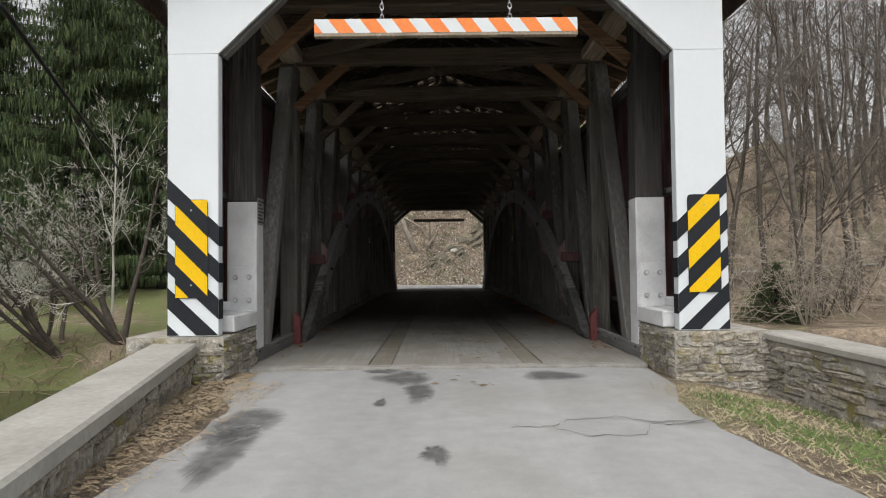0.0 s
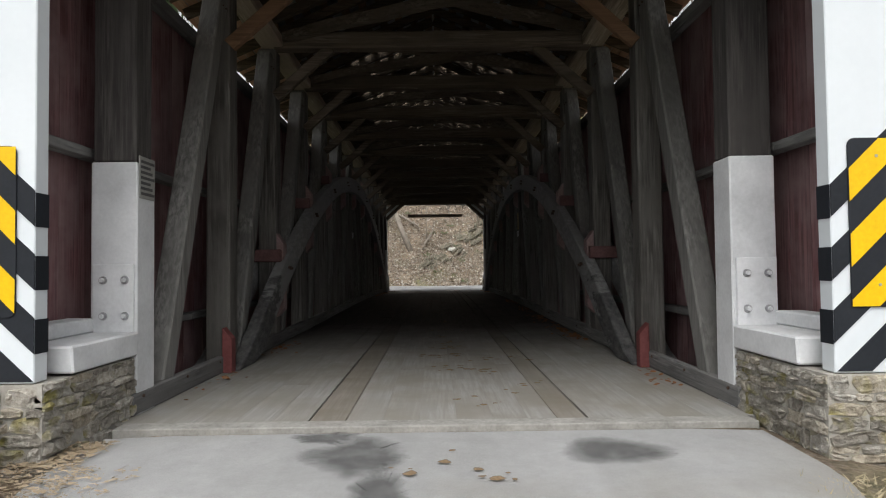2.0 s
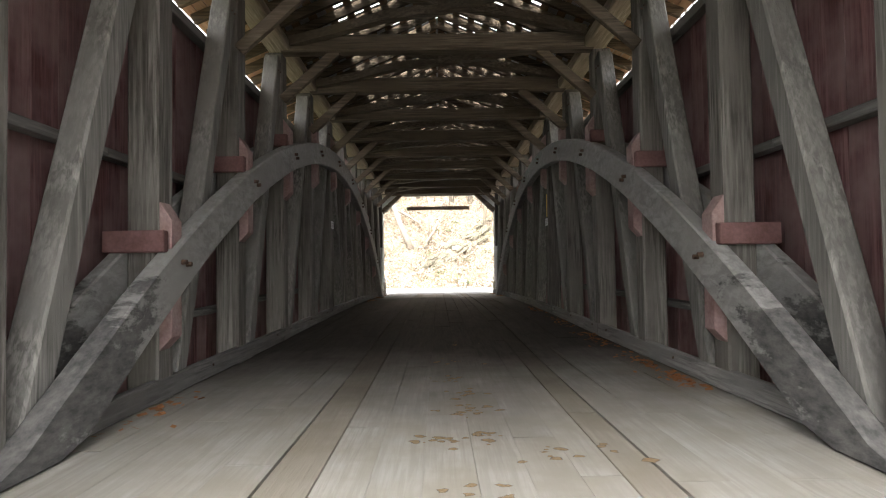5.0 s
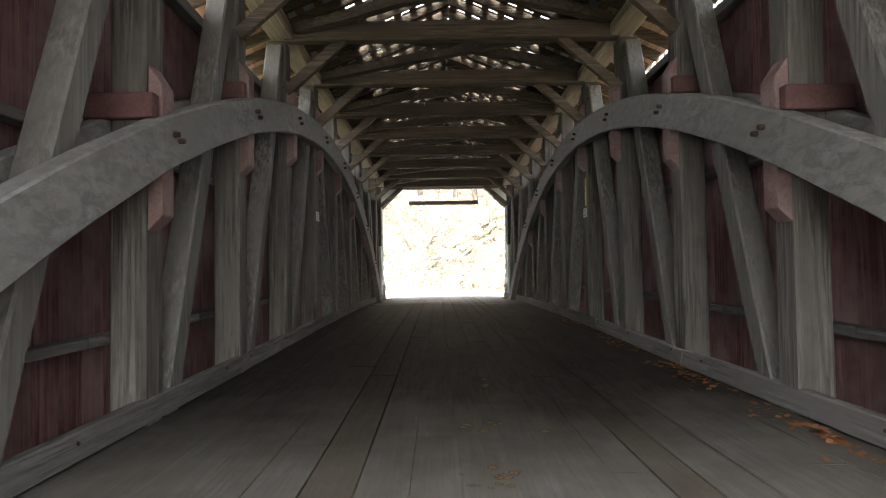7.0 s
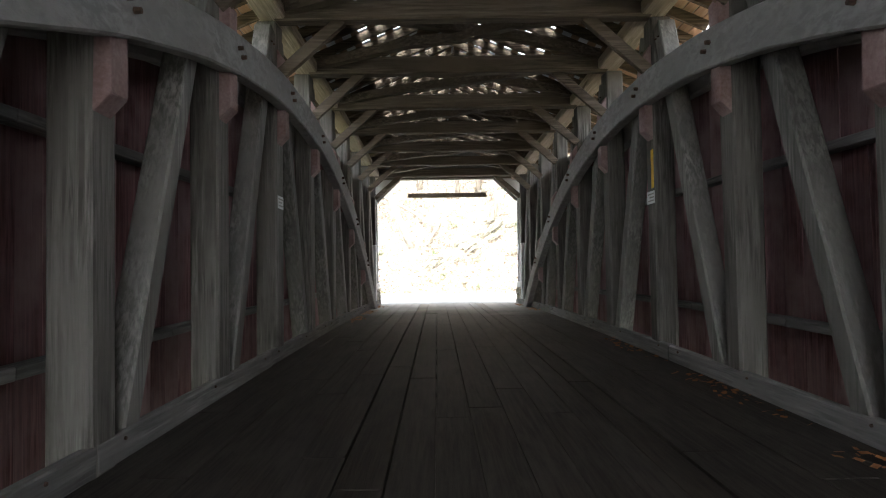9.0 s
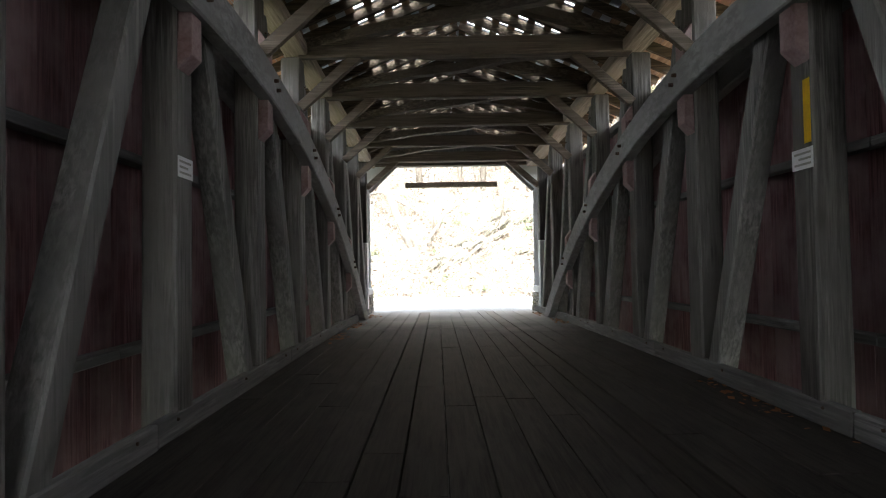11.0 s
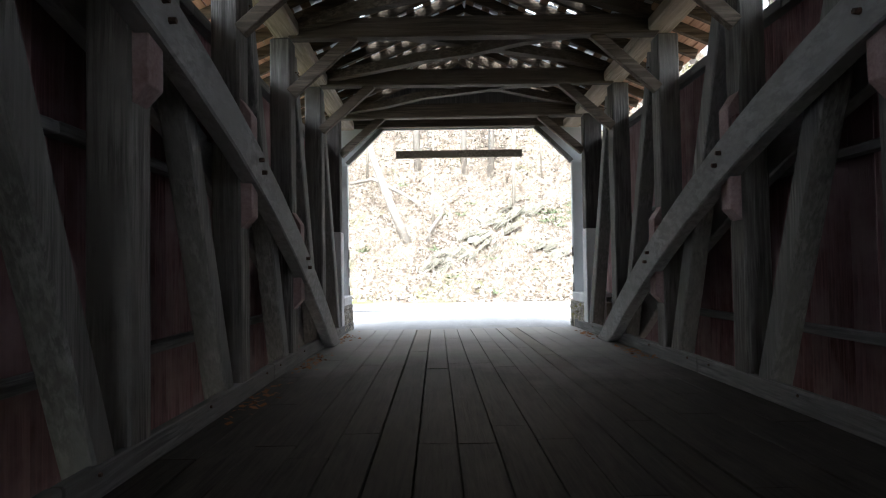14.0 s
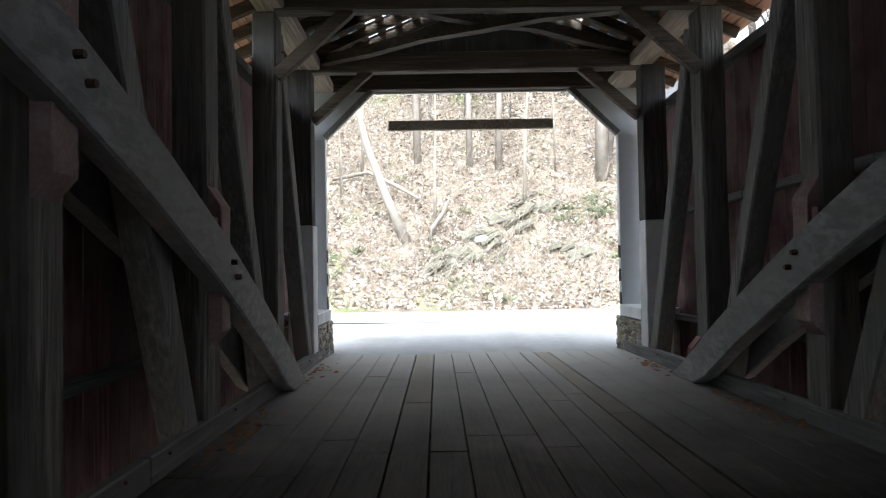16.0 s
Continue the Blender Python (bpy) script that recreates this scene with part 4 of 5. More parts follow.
# west parapet, splaying out towards the camera
wl = base("stone_parapet", (-2.4, -2, -0.5), "low rubble stone parapet with a weathered concrete cap", "parapet", "parapets")
pa, pb = (-2.36, -0.027), (-1.64, -4.0)
pa2, pb2 = (-2.68, -0.027), (-2.02, -4.0)
part("core", solid([pa, pb, pb2, pa2], -3.0, [0.51, 0.39, 0.39, 0.51]), MORTAR, wl)
stones_on(wl, pa, pb, (-0.05, -0.03), (0.5, 0.38), (1, 0.1), 0.2)
bm = bmesh.new()
capq = [(pa[0] + 0.05, pa[1] + 0.02, 0.515), (pb[0] + 0.05, pb[1], 0.395), (pb2[0] - 0.06, pb2[1], 0.395), (pa2[0] - 0.06, pa2[1] + 0.02, 0.515)]
prism(bm, capq + [(x, y, z + 0.115) for x, y, z in capq], 0.02, 0.004)
bmesh.ops.recalc_face_normals(bm, faces=bm.faces[:])
part("cap", bm, CAP, wl, "weathered concrete cap")
# east parapet
wr = base("stone_parapet", (3.2, -2, -0.5), "low rubble stone wall with a mossy concrete cap", "parapet", "parapets")
pa, pb = (2.98, 0.162), (3.42, -4.05)
pa2, pb2 = (3.3, 0.162), (3.74, -4.05)
part("core", solid([pa, pb, pb2, pa2], -3.0, [0.60, 0.47, 0.47, 0.60]), MORTAR, wr)
stones_on(wr, pa, pb, (-0.15, -0.13), (0.58, 0.45), (-1, 0), 0.24)
capq = [(pa[0] - 0.03, pa[1], 0.602), (pb[0] - 0.03, pb[1], 0.472), (pb2[0] + 0.04, pb2[1], 0.472), (pa2[0] + 0.04, pa2[1], 0.602)]
bm = prism(bmesh.new(), capq + [(x, y, z + 0.07) for x, y, z in capq], 0.015, 0.006)
bmesh.ops.recalc_face_normals(bm, faces=bm.faces[:])
part("cap", bm, CAP, wr, "mossy concrete cap")
# abutments that carry the bridge ends
for y0, y1, zt, nm in ((0.783, 1.5, -0.17, "abutment"), (23.4, 24.25, -0.17, "abutment")):
    single(nm, box(-3.2, 3.2, y0, y1, -3.4, zt, 0.03), MORTAR, (0, y0, -3.4), "mortared stone abutment below the bridge end", "abutment", kind="structure")

# ---- plants ----
class Soup:
    """Loose geometry gathered into one mesh."""

    def __init__(self):
        self.v, self.f = [], []

    def tube(self, pts, radii, n=3):
        base_i = len(self.v)
        for i, p in enumerate(pts):
            d = pts[min(i + 1, len(pts) - 1)] - pts[max(i - 1, 0)]
            s = d.orthogonal().normalized()
            u = d.normalized().cross(s)
            for k in range(n):
                a = 2 * math.pi * k / n
                self.v.append(p + (s * math.cos(a) + u * math.sin(a)) * radii[i])
        for i in range(len(pts) - 1):
            for k in range(n):
                a, b = base_i + i * n + k, base_i + i * n + (k + 1) % n
                self.f.append((a, b, b + n, a + n))

    def quad(self, p, a, b):
        i = len(self.v)
        self.v += [p - a - b, p + a - b, p + a + b, p - a + b]
        self.f.append((i, i + 1, i + 2, i + 3))

    def blade(self, p, w, tip):
        i = len(self.v)
        self.v += [p - w, p + w, p + tip]
        self.f.append((i, i + 1, i + 2))

    def spike(self, p, d, rad):
        i = len(self.v)
        s = d.orthogonal().normalized() * rad
        u = d.normalized().cross(s)
        self.v += [p + s, p - s * 0.5 + u * 0.87, p - s * 0.5 - u * 0.87, p + d]
        self.f += [(i, i + 1, i + 3), (i + 1, i + 2, i + 3), (i + 2, i, i + 3)]

    def obj(self, name, material, parent=None, smooth_=False):
        me = bpy.data.meshes.new(name)
        me.from_pydata([tuple(v) for v in self.v], [], self.f)
        me.materials.append(material)
        if smooth_:
            for p in me.polygons:
                p.use_smooth = True
        ob = new(name, me)
        if parent:
            ob.parent = parent
        return ob


def rand_dir(r, flat=0.0):
    a = r.uniform(0, 2 * math.pi)
    z = r.uniform(-1, 1) * (1 - flat)
    q = math.sqrt(max(0.0, 1 - z * z))
    return Vector((q * math.cos(a), q * math.sin(a), z))


def grow(soups, r, p, d, length, rad, level, top, kids, bend=0.25, rise=0.12, thin=0.55):
    """One limb and all that forks from it."""
    if level >= top:
        # the finest twigs are single tapering spikes
        soups[1].spike(p, (d + rand_dir(r) * bend + Vector((0, 0, rise))).normalized() * length, max(rad, 0.011))
        return
    n = 6 if level == 0 else 4 if level == 1 else 2
    pts, rr = [p], [rad]
    step = length / n
    tip = 0.25
    for i in range(n):
        d = (d + rand_dir(r) * bend * (0.35 if level == 0 else 1.0) + Vector((0, 0, rise if level else 0.05))).normalized()
        p = p + d * step
        pts.append(p)
        rr.append(rad * (1 - (1 - tip) * (i + 1) / n))
    soups[0 if level < 2 else 1].tube(pts, rr, 6 if level == 0 else 4 if level == 1 else 3)
    for k in range(kids[level]):
        f = r.uniform(0.32 if level == 0 else 0.18, 1.0)
        i = min(int(f * n), n - 1)
        q = pts[i].lerp(pts[i + 1], f * n - i)
        dd = (pts[i + 1] - pts[i]).normalized()
        side = (rand_dir(r, 0.3) - dd * 0.2)
        side = (side - dd * side.dot(dd)).normalized()
        nd = (dd * r.uniform(0.45, 0.9) + side * r.uniform(0.5, 0.9)).normalized()
        grow(soups, r, q, nd, length * r.uniform(0.33, 0.55) * (1.15 - 0.5 * f), rr[i] * thin * r.uniform(0.7, 1.0), level + 1, top, kids, bend, rise, thin)


BARK = plain("grey_brown_bark", (0.06, 0.05, 0.042), (0.15, 0.13, 0.11), 5.0, 0.95, 0.0, 0.6, 30.0)
TWIG = plain("grey_brown_twigs", (0.10, 0.088, 0.076), (0.20, 0.175, 0.15), 2.0, 0.95, 0.0, 0.1)
PALE_TWIG = plain("pale_lichened_twigs", (0.32, 0.315, 0.27), (0.54, 0.525, 0.46), 2.0, 0.95, 0.0, 0.1)
TAN_TWIG = plain("pale_tan_twigs", (0.24, 0.20, 0.16), (0.42, 0.37, 0.30), 2.0, 0.95, 0.0, 0.1)
DARK_BARK = plain("dark_wet_bark", (0.045, 0.038, 0.03), (0.10, 0.085, 0.07), 5.0, 0.95, 0.0, 0.5)
PALE_BARK = plain("pale_beech_bark", (0.22, 0.19, 0.15), (0.34, 0.30, 0.245), 2.0, 0.9, 0.0, 0.2)
MID_BARK = plain("grey_bark", (0.20, 0.175, 0.145), (0.32, 0.285, 0.24), 3.0, 0.95, 0.0, 0.4)
SPRUCE = plain("dark_spruce_needles", (0.028, 0.046, 0.02), (0.075, 0.11, 0.046), 1.2, 0.85, 0.0, 0.2)
SPRUCE_LIGHT = plain("olive_spruce_tips", (0.055, 0.08, 0.028), (0.125, 0.155, 0.06), 1.2, 0.85, 0.0, 0.2)


def plant(name, at, label, category, group, seed, height, rad, top, kids, bark, twig, lean=(0, 0), stems=1, spread=0.3, bend=0.25, rise=0.12, thin=0.55):
    r = random.Random(seed)
    root = base(name, at, label, category, group)
    s = (Soup(), Soup())
    for i in range(stems):
        d = Vector((lean[0] + (r.uniform(-spread, spread) if stems > 1 else 0), lean[1] + (r.uniform(-spread, spread) if stems > 1 else 0), 1)).normalized()
        grow(s, r, Vector((r.uniform(-0.1, 0.1) * (stems > 1), r.uniform(-0.1, 0.1) * (stems > 1), -0.25)), d, height * (r.uniform(0.6, 1.0) if stems > 1 else 1), rad, 0, top, kids, bend, rise, thin)
    s[0].obj("trunk" if stems == 1 else "stem", bark, root, True)
    s[1].obj("crown", twig, root)
    return root


def at_ground(x, y, dz=0.0):
    return (x, y, ground_z(x, y) + dz)


BARE = "bare grey-brown deciduous tree with fine winter twigs on leaf litter"
kinds = []
for i, (x, y) in enumerate(((14.2, 18.53), (16.8, 21.88), (23.5, 35.92), (30.0, 37.81))):
    kinds.append(plant("bare_tree", at_ground(x, y), BARE, "tree", "bare trees", 11 + i, (12.5, 11, 16, 17)[i], (0.17, 0.14, 0.2, 0.22)[i], 4, (10, 7, 6, 4), BARK, TWIG, (0.1 * (i - 1), 0.02)))
r = random.Random(5)
spots = []
for i in range(200):
    x, y = r.uniform(13, 62), r.uniform(35.7, 53.5)
    if all((x - a) ** 2 + (y - b) ** 2 > 5 for a, b in spots):
        spots.append((x, y))
    if len(spots) >= 36:
        break
for i in range(18):
    spots.append((r.uniform(12.5, 32), r.uniform(23.8, 28.6)))
for i in range(10):
    spots.append((r.uniform(-48, -8), r.uniform(36.7, 53)))
for i in range(30):
    spots.append((r.uniform(14, 46), r.uniform(41, 54)))
for x, y in ((-11.5, 45.37), (-8.8, 48.61), (-5.5, 46.45), (-3.0, 50.23), (0.3, 47.53), (3.5, 49.69), (5.8, 45.91), (8.2, 48.61), (10.6, 45.37), (12.3, 49.69), (-1.4, 44.02), (2.1, 42.67), (0.9, 44.83), (6.4, 41.16)):
    spots.append((x, y))
for i, (x, y) in enumerate(spots):
    k = kinds[i % 4]
    sc = r.uniform(0.75, 1.2)
    copy_thing(k, Matrix.Translation(at_ground(x, y)) @ Matrix.Rotation(r.uniform(0, 6.28), 4, "Z") @ Matrix.Diagonal((sc, sc, sc * r.uniform(0.9, 1.15), 1)))

# thicket of shrubs
shrubs = [plant("bare_shrub", at_ground(13.2, 16.74), "tangled bare brown shrub with thin arching stems", "shrub", "bare shrubs", 31, 3.6, 0.026, 3, (7, 6, 4), TAN_TWIG, TAN_TWIG, (0, 0), 7, 0.7, 0.3, 0.0, 0.62),
          plant("bare_shrub", at_ground(15.5, 19.45), "tangled bare brown shrub with thin arching stems", "shrub", "bare shrubs", 32, 3.2, 0.024, 3, (7, 6, 4), DARK_BARK, TWIG, (0.1, 0), 7, 0.8, 0.35, -0.02, 0.62)]
for i in range(84):
    if i < 40:
        x, y = r.uniform(13, 42), r.uniform(19, 28.6)
    elif i < 74:
        x, y = r.uniform(12, 50), r.uniform(34, 45)
    else:
        x, y = r.uniform(-40, -14), r.uniform(34, 40.5)
    sc = r.uniform(0.7, 1.4)
    copy_thing(shrubs[i % 2], Matrix.Translation(at_ground(x, y)) @ Matrix.Rotation(r.uniform(0, 6.28), 4, "Z") @ Matrix.Diagonal((sc, sc, sc, 1)))

# far tangle of saplings and brush
s = Soup()
rb = random.Random(21)
for i in range(2600):
    x, y = rb.uniform(10.5, 46), rb.uniform(16.7, 28.6) if rb.random() < 0.6 else rb.uniform(34, 48.6)
    if x > 19 + (y - 16.2):
        x = 10.5 + rb.random() * (8 + (y - 16.2) * 0.93)
    p = Vector(at_ground(x, y)) + Vector((0, 0, rb.random() ** 2 * 4.0))
    d = rand_dir(rb)
    d.z = abs(d.z) * 0.9 + 0.1
    l = rb.uniform(0.7, 2.3)
    q = p + d * l
    s.tube([p, p.lerp(q, 0.5) + rand_dir(rb) * 0.12 * l, q + Vector((0, 0, -0.1 * l))], [0.012, 0.009, 0.005])
tagged(s.obj("brushwood", plain("pale_brown_brush", (0.26, 0.22, 0.175), (0.44, 0.385, 0.31), 2.0, 0.95, 0.0, 0.1)), "tangle of thin bare saplings and brush beside the creek", "brush", kind="stuff")

# the pale bush on the creek bank
plant("bank_bush", at_ground(-10.5, 14.91), "leaning bare bush with dark stems and pale twigs beside the creek", "shrub", "", 41, 7.0, 0.12, 4, (8, 6, 5, 3), DARK_BARK, PALE_TWIG, (-0.55, 0.0), 5, 0.8, 0.36, 0.1, 0.5)
plant("bank_bush", at_ground(-13.6, 15.66), "low bare bush with pale lichened twigs beside the creek", "shrub", "", 42, 4.6, 0.07, 4, (7, 6, 5, 3), DARK_BARK, PALE_TWIG, (-0.4, 0.0), 4, 0.7, 0.36, 0.05, 0.55)
plant("bank_sapling", at_ground(-11.8, 16.47), "slender upright pale sapling with bare twigs", "sapling", "", 43, 7.5, 0.06, 3, (12, 5, 4), PALE_TWIG, PALE_TWIG, (0.02, 0), 1, 0.3, 0.16, 0.2)
plant("bank_bush", at_ground(-12.3, 14.48), "sprawling bare bush with pale twigs over the water", "shrub", "", 44, 6.0, 0.09, 4, (8, 6, 5, 3), DARK_BARK, PALE_TWIG, (-0.7, -0.1), 5, 0.8, 0.38, 0.08, 0.52)
# drift of dead roots and reeds along the water's edge
s = Soup()
r2 = random.Random(3)
for i in range(900):
    x = r2.uniform(-22, -4)
    y = r2.uniform(13.1, 14.9)
    p = Vector(at_ground(x, y, 0.05))
    d = Vector((r2.uniform(-1, 1), r2.uniform(-1.2, 0.3), r2.uniform(-0.5, 0.9)))
    q = p + d * r2.uniform(0.3, 0.9)
    s.tube([p, p.lerp(q, 0.5) + Vector((0, 0, 0.1)), q], [0.018, 0.014, 0.008])
tagged(s.obj("driftwood_roots", plain("dry_root_brown", (0.16, 0.11, 0.075), (0.32, 0.25, 0.18), 2.0, 0.95)), "tangle of dry roots and flood litter on the creek bank", "roots", kind="stuff")


def spruce(at, height, seed):
    r = random.Random(seed)
    root = base("spruce_tree", at, "tall dark green spruce with drooping curtains of needles", "tree", "spruces")
    tr, dark, lite = Soup(), Soup(), Soup()
    tr.tube([Vector((0, 0, -0.3)), Vector((0.05, 0, height * 0.5)), Vector((0, 0, height))], [0.32, 0.2, 0.02], 7)
    z = 0.9
    while z < height - 0.3:
        f = z / height
        L = (0.27 * height) * (1 - f) ** 0.85 + 0.25
        for k in range(7):
            a = r.uniform(0, 6.28)
            out = Vector((math.cos(a), math.sin(a), 0))
            l = L * r.uniform(0.65, 1.1)
            pts = [Vector((0, 0, z)) + out * (l * g) + Vector((0, 0, -0.30 * l * g + 0.22 * l * g * g)) for g in (0, 0.35, 0.7, 1)]
            tr.tube(pts, [0.035, 0.025, 0.015, 0.006])
            m = int(12 + l * 13)
            for j in range(m):
                g = r.uniform(0.12, 1.0)
                i = min(2, int(g * 3))
                q = pts[i].lerp(pts[i + 1], min(1, max(0, (g - (0, 0.35, 0.7)[i]) / 0.33)))
                q = q + Vector((r.uniform(-0.3, 0.3), r.uniform(-0.3, 0.3), 0)) * (0.4 + g)
                drop = Vector((r.uniform(-0.12, 0.12), r.uniform(-0.12, 0.12), -r.uniform(0.25, 0.75)))
                ww = Vector((r.uniform(-1, 1), r.uniform(-1, 1), r.uniform(-0.3, 0.3))).normalized() * r.uniform(0.025, 0.06)
                (lite if r.random() < 0.3 else dark).blade(q, ww, drop)
                tip = out * r.uniform(0.12, 0.35) + Vector((r.uniform(-0.2, 0.2), r.uniform(-0.2, 0.2), r.uniform(-0.15, 0.1)))
                (lite if r.random() < 0.35 else dark).blade(q, ww.cross(Vector((0, 0, 1))) * 0.8, tip)
        z += 0.34 * r.uniform(0.8, 1.2)
    tr.obj("trunk", DARK_BARK, root, True)
    dark.obj("crown", SPRUCE, root)
    lite.obj("foliage", SPRUCE_LIGHT, root)
    return root


spruces = [spruce(at_ground(-19.5, 27.55), 21.0, 61), spruce(at_ground(-25.5, 29.44), 24.0, 62)]
for i, (x, y, sc) in enumerate(((-16.0, 33.76, 0.85), (-22.5, 33.92, 1.05), (-31.0, 28.63, 1.0), (-30.0, 34.3, 1.1), (-13.0, 35.92, 0.6), (-16.4, 31.06, 0.95), (-20.8, 36.19, 1.1))):
    copy_thing(spruces[i % 2], Matrix.Translation(at_ground(x, y)) @ Matrix.Rotation(1.3 * i + 0.7, 4, "Z") @ Matrix.Diagonal((sc, sc, sc, 1)))
# one small evergreen among the far thicket
copy_thing(spruces[0], Matrix.Translation(at_ground(12.9, 18.1)) @ Matrix.Diagonal((0.30, 0.30, 0.11, 1)))

# ---- hillside beyond the far portal ----
r3 = random.Random(9)
LEAF = []
for nm, c0, c1 in (("tan_leaf", (0.35, 0.305, 0.25), (0.50, 0.455, 0.39)), ("brown_leaf", (0.16, 0.13, 0.10), (0.29, 0.24, 0.19)), ("pale_leaf", (0.46, 0.43, 0.37), (0.60, 0.57, 0.51))):
    LEAF.append(plain(nm, c0, c1, 3.0, 0.9, 0.0, 0.1))
for mi, count in ((0, 15000), (1, 14000), (2, 7000)):
    s = Soup()
    for i in range(count):
        x = r3.uniform(-15, 15)
        y = 35.3 + 13 * r3.random() ** 1.3
        p = Vector(at_ground(x, y, 0.03))
        a = rand_dir(r3, 0.3)
        bq = a.cross(rand_dir(r3)).normalized()
        k = r3.uniform(0.035, 0.075)
        s.quad(p, a * k, bq * k * 0.7)
    tagged(s.obj("fallen_leaves", LEAF[mi]), ("tan", "dark brown", "bleached pale")[mi] + " fallen leaves scattered over the steep bank", "leaves", kind="stuff")
s = Soup()
for i in range(5200):
    x, y = r3.uniform(-13, 13), 35.55 + 11.9 * r3.random()
    p = Vector(at_ground(x, y))
    d = Vector((r3.uniform(-1, 1), r3.uniform(-0.6, 0.6), r3.uniform(0.2, 1.2))).normalized()
    l = r3.uniform(0.5, 1.9)
    q = p + d * l
    s.tube([p, p.lerp(q, 0.55) + Vector((0, 0, 0.12 * l)), q + Vector((0, 0, -0.15 * l))], [0.010, 0.007, 0.004])
tagged(s.obj("brambles", TAN_TWIG), "thin bare brambles and saplings over the bank", "brambles", kind="stuff")
FERN = plain("green_fern", (0.06, 0.08, 0.035), (0.15, 0.18, 0.09), 3.0, 0.8, 0.0, 0.1)
s = Soup()
for i in range(45):
    x, y = r3.uniform(-6, 8), 35.76 + 5.4 * r3.random() ** 1.2
    if i < 22:
        x, y = r3.gauss(5.7, 0.8), r3.gauss(39.3, 0.45)
    p = Vector(at_ground(x, y))
    for k in range(16):
        d = rand_dir(r3, 0.2)
        d.z = abs(d.z) * 0.8 + 0.1
        s.blade(p + Vector((r3.uniform(-0.2, 0.2), r3.uniform(-0.2, 0.2), 0)), d.orthogonal().normalized() * 0.035, d * r3.uniform(0.25, 0.55))
tagged(s.obj("ferns", FERN), "green fern tufts among the leaf litter", "ferns", kind="stuff")
SLATE = plain("mossy_slate", (0.085, 0.078, 0.058), (0.19, 0.175, 0.13), 4.0, 0.9, 0.0, 0.6, 14.0)
for cx, cy, n, ln in ((2.3, 39.22, 8, 1.3), (1.2, 38.3, 9, 1.2), (0.3, 37.6, 7, 1.0), (-0.2, 36.95, 8, 1.2), (4.0, 37.76, 4, 0.8), (3.3, 39.92, 4, 1.3)):
    led = base("rock_ledge", at_ground(cx, cy, -0.2), "tilted mossy slate slabs breaking out of the bank", "rock", "rock ledges")
    for i in range(n):
        x, y = cx + r3.gauss(0, 0.45), cy + r3.gauss(0, 0.18)
        p = Vector(at_ground(x, y, r3.uniform(-0.05, 0.12)))
        l = ln * r3.uniform(0.35, 0.8)
        tilt = Euler((radians(r3.uniform(5, 35)), radians(r3.uniform(-42, -18)), radians(r3.uniform(-25, 25)))).to_matrix()
        bm = bmesh.new()
        prism(bm, [(-l / 2, -0.3, 0), (l / 2, -0.25, 0), (l / 2.3, 0.3, 0), (-l / 2.2, 0.3, 0), (-l / 2.1, -0.28, 0.1), (l / 2.2, -0.2, 0.08), (l / 2.5, 0.28, 0.09), (-l / 2.4, 0.25, 0.12)], 0.0, 0.05)
        bm.transform(Matrix.Translation(p) @ tilt.to_4x4())
        part("slab", bm, SLATE, led)
bm = bmesh.new()
prism(bm, [(-0.3, -0.2, 0), (0.28, -0.2, 0), (0.3, 0.2, 0), (-0.25, 0.2, 0), (-0.22, -0.16, 0.14), (0.2, -0.14, 0.16), (0.2, 0.12, 0.15), (-0.2, 0.15, 0.12)], 0.03, 0.02)
bm.transform(Matrix.Translation(at_ground(0.98, 38.22, 0.12)) @ pose(0, 0, 0, 20, -10, 15))
single("pale_boulder", bm, plain("pale_stone", (0.5, 0.5, 0.46), (0.62, 0.62, 0.58), 5.0, 0.9), at_ground(0.98, 38.22), "flat pale stone lying on the bank", "rock")


def pole(name, pts, radii, material, label, category, n=8):
    bm = sweep(pts, radii, n, uneven=0.05)
    return single(name, bm, material, pts[0], label, category, smooth=True)


# leaning dead trunk, a fallen log and slim trunks
b0 = Vector(at_ground(-1.75, 38.24, -0.1))
pole("leaning_trunk", [b0, b0 + Vector((-0.75, 0.3, 1.8)), b0 + Vector((-1.45, 0.5, 3.7)), b0 + Vector((-2.0, 0.6, 6.0)), b0 + Vector((-2.4, 0.7, 9.0))], [0.22, 0.18, 0.15, 0.12, 0.09], MID_BARK, "pale leaning dead tree trunk on the bank", "trunk")
l0 = Vector(at_ground(-4.9, 41.05, 0.25))
pole("fallen_log", [l0, l0 + Vector((1.5, -0.2, 0.25)), l0 + Vector((2.6, -0.75, -0.35)), l0 + Vector((3.6, -1.3, -1.0))], [0.07, 0.08, 0.08, 0.06], MID_BARK, "grey fallen log lying across the bank", "log")
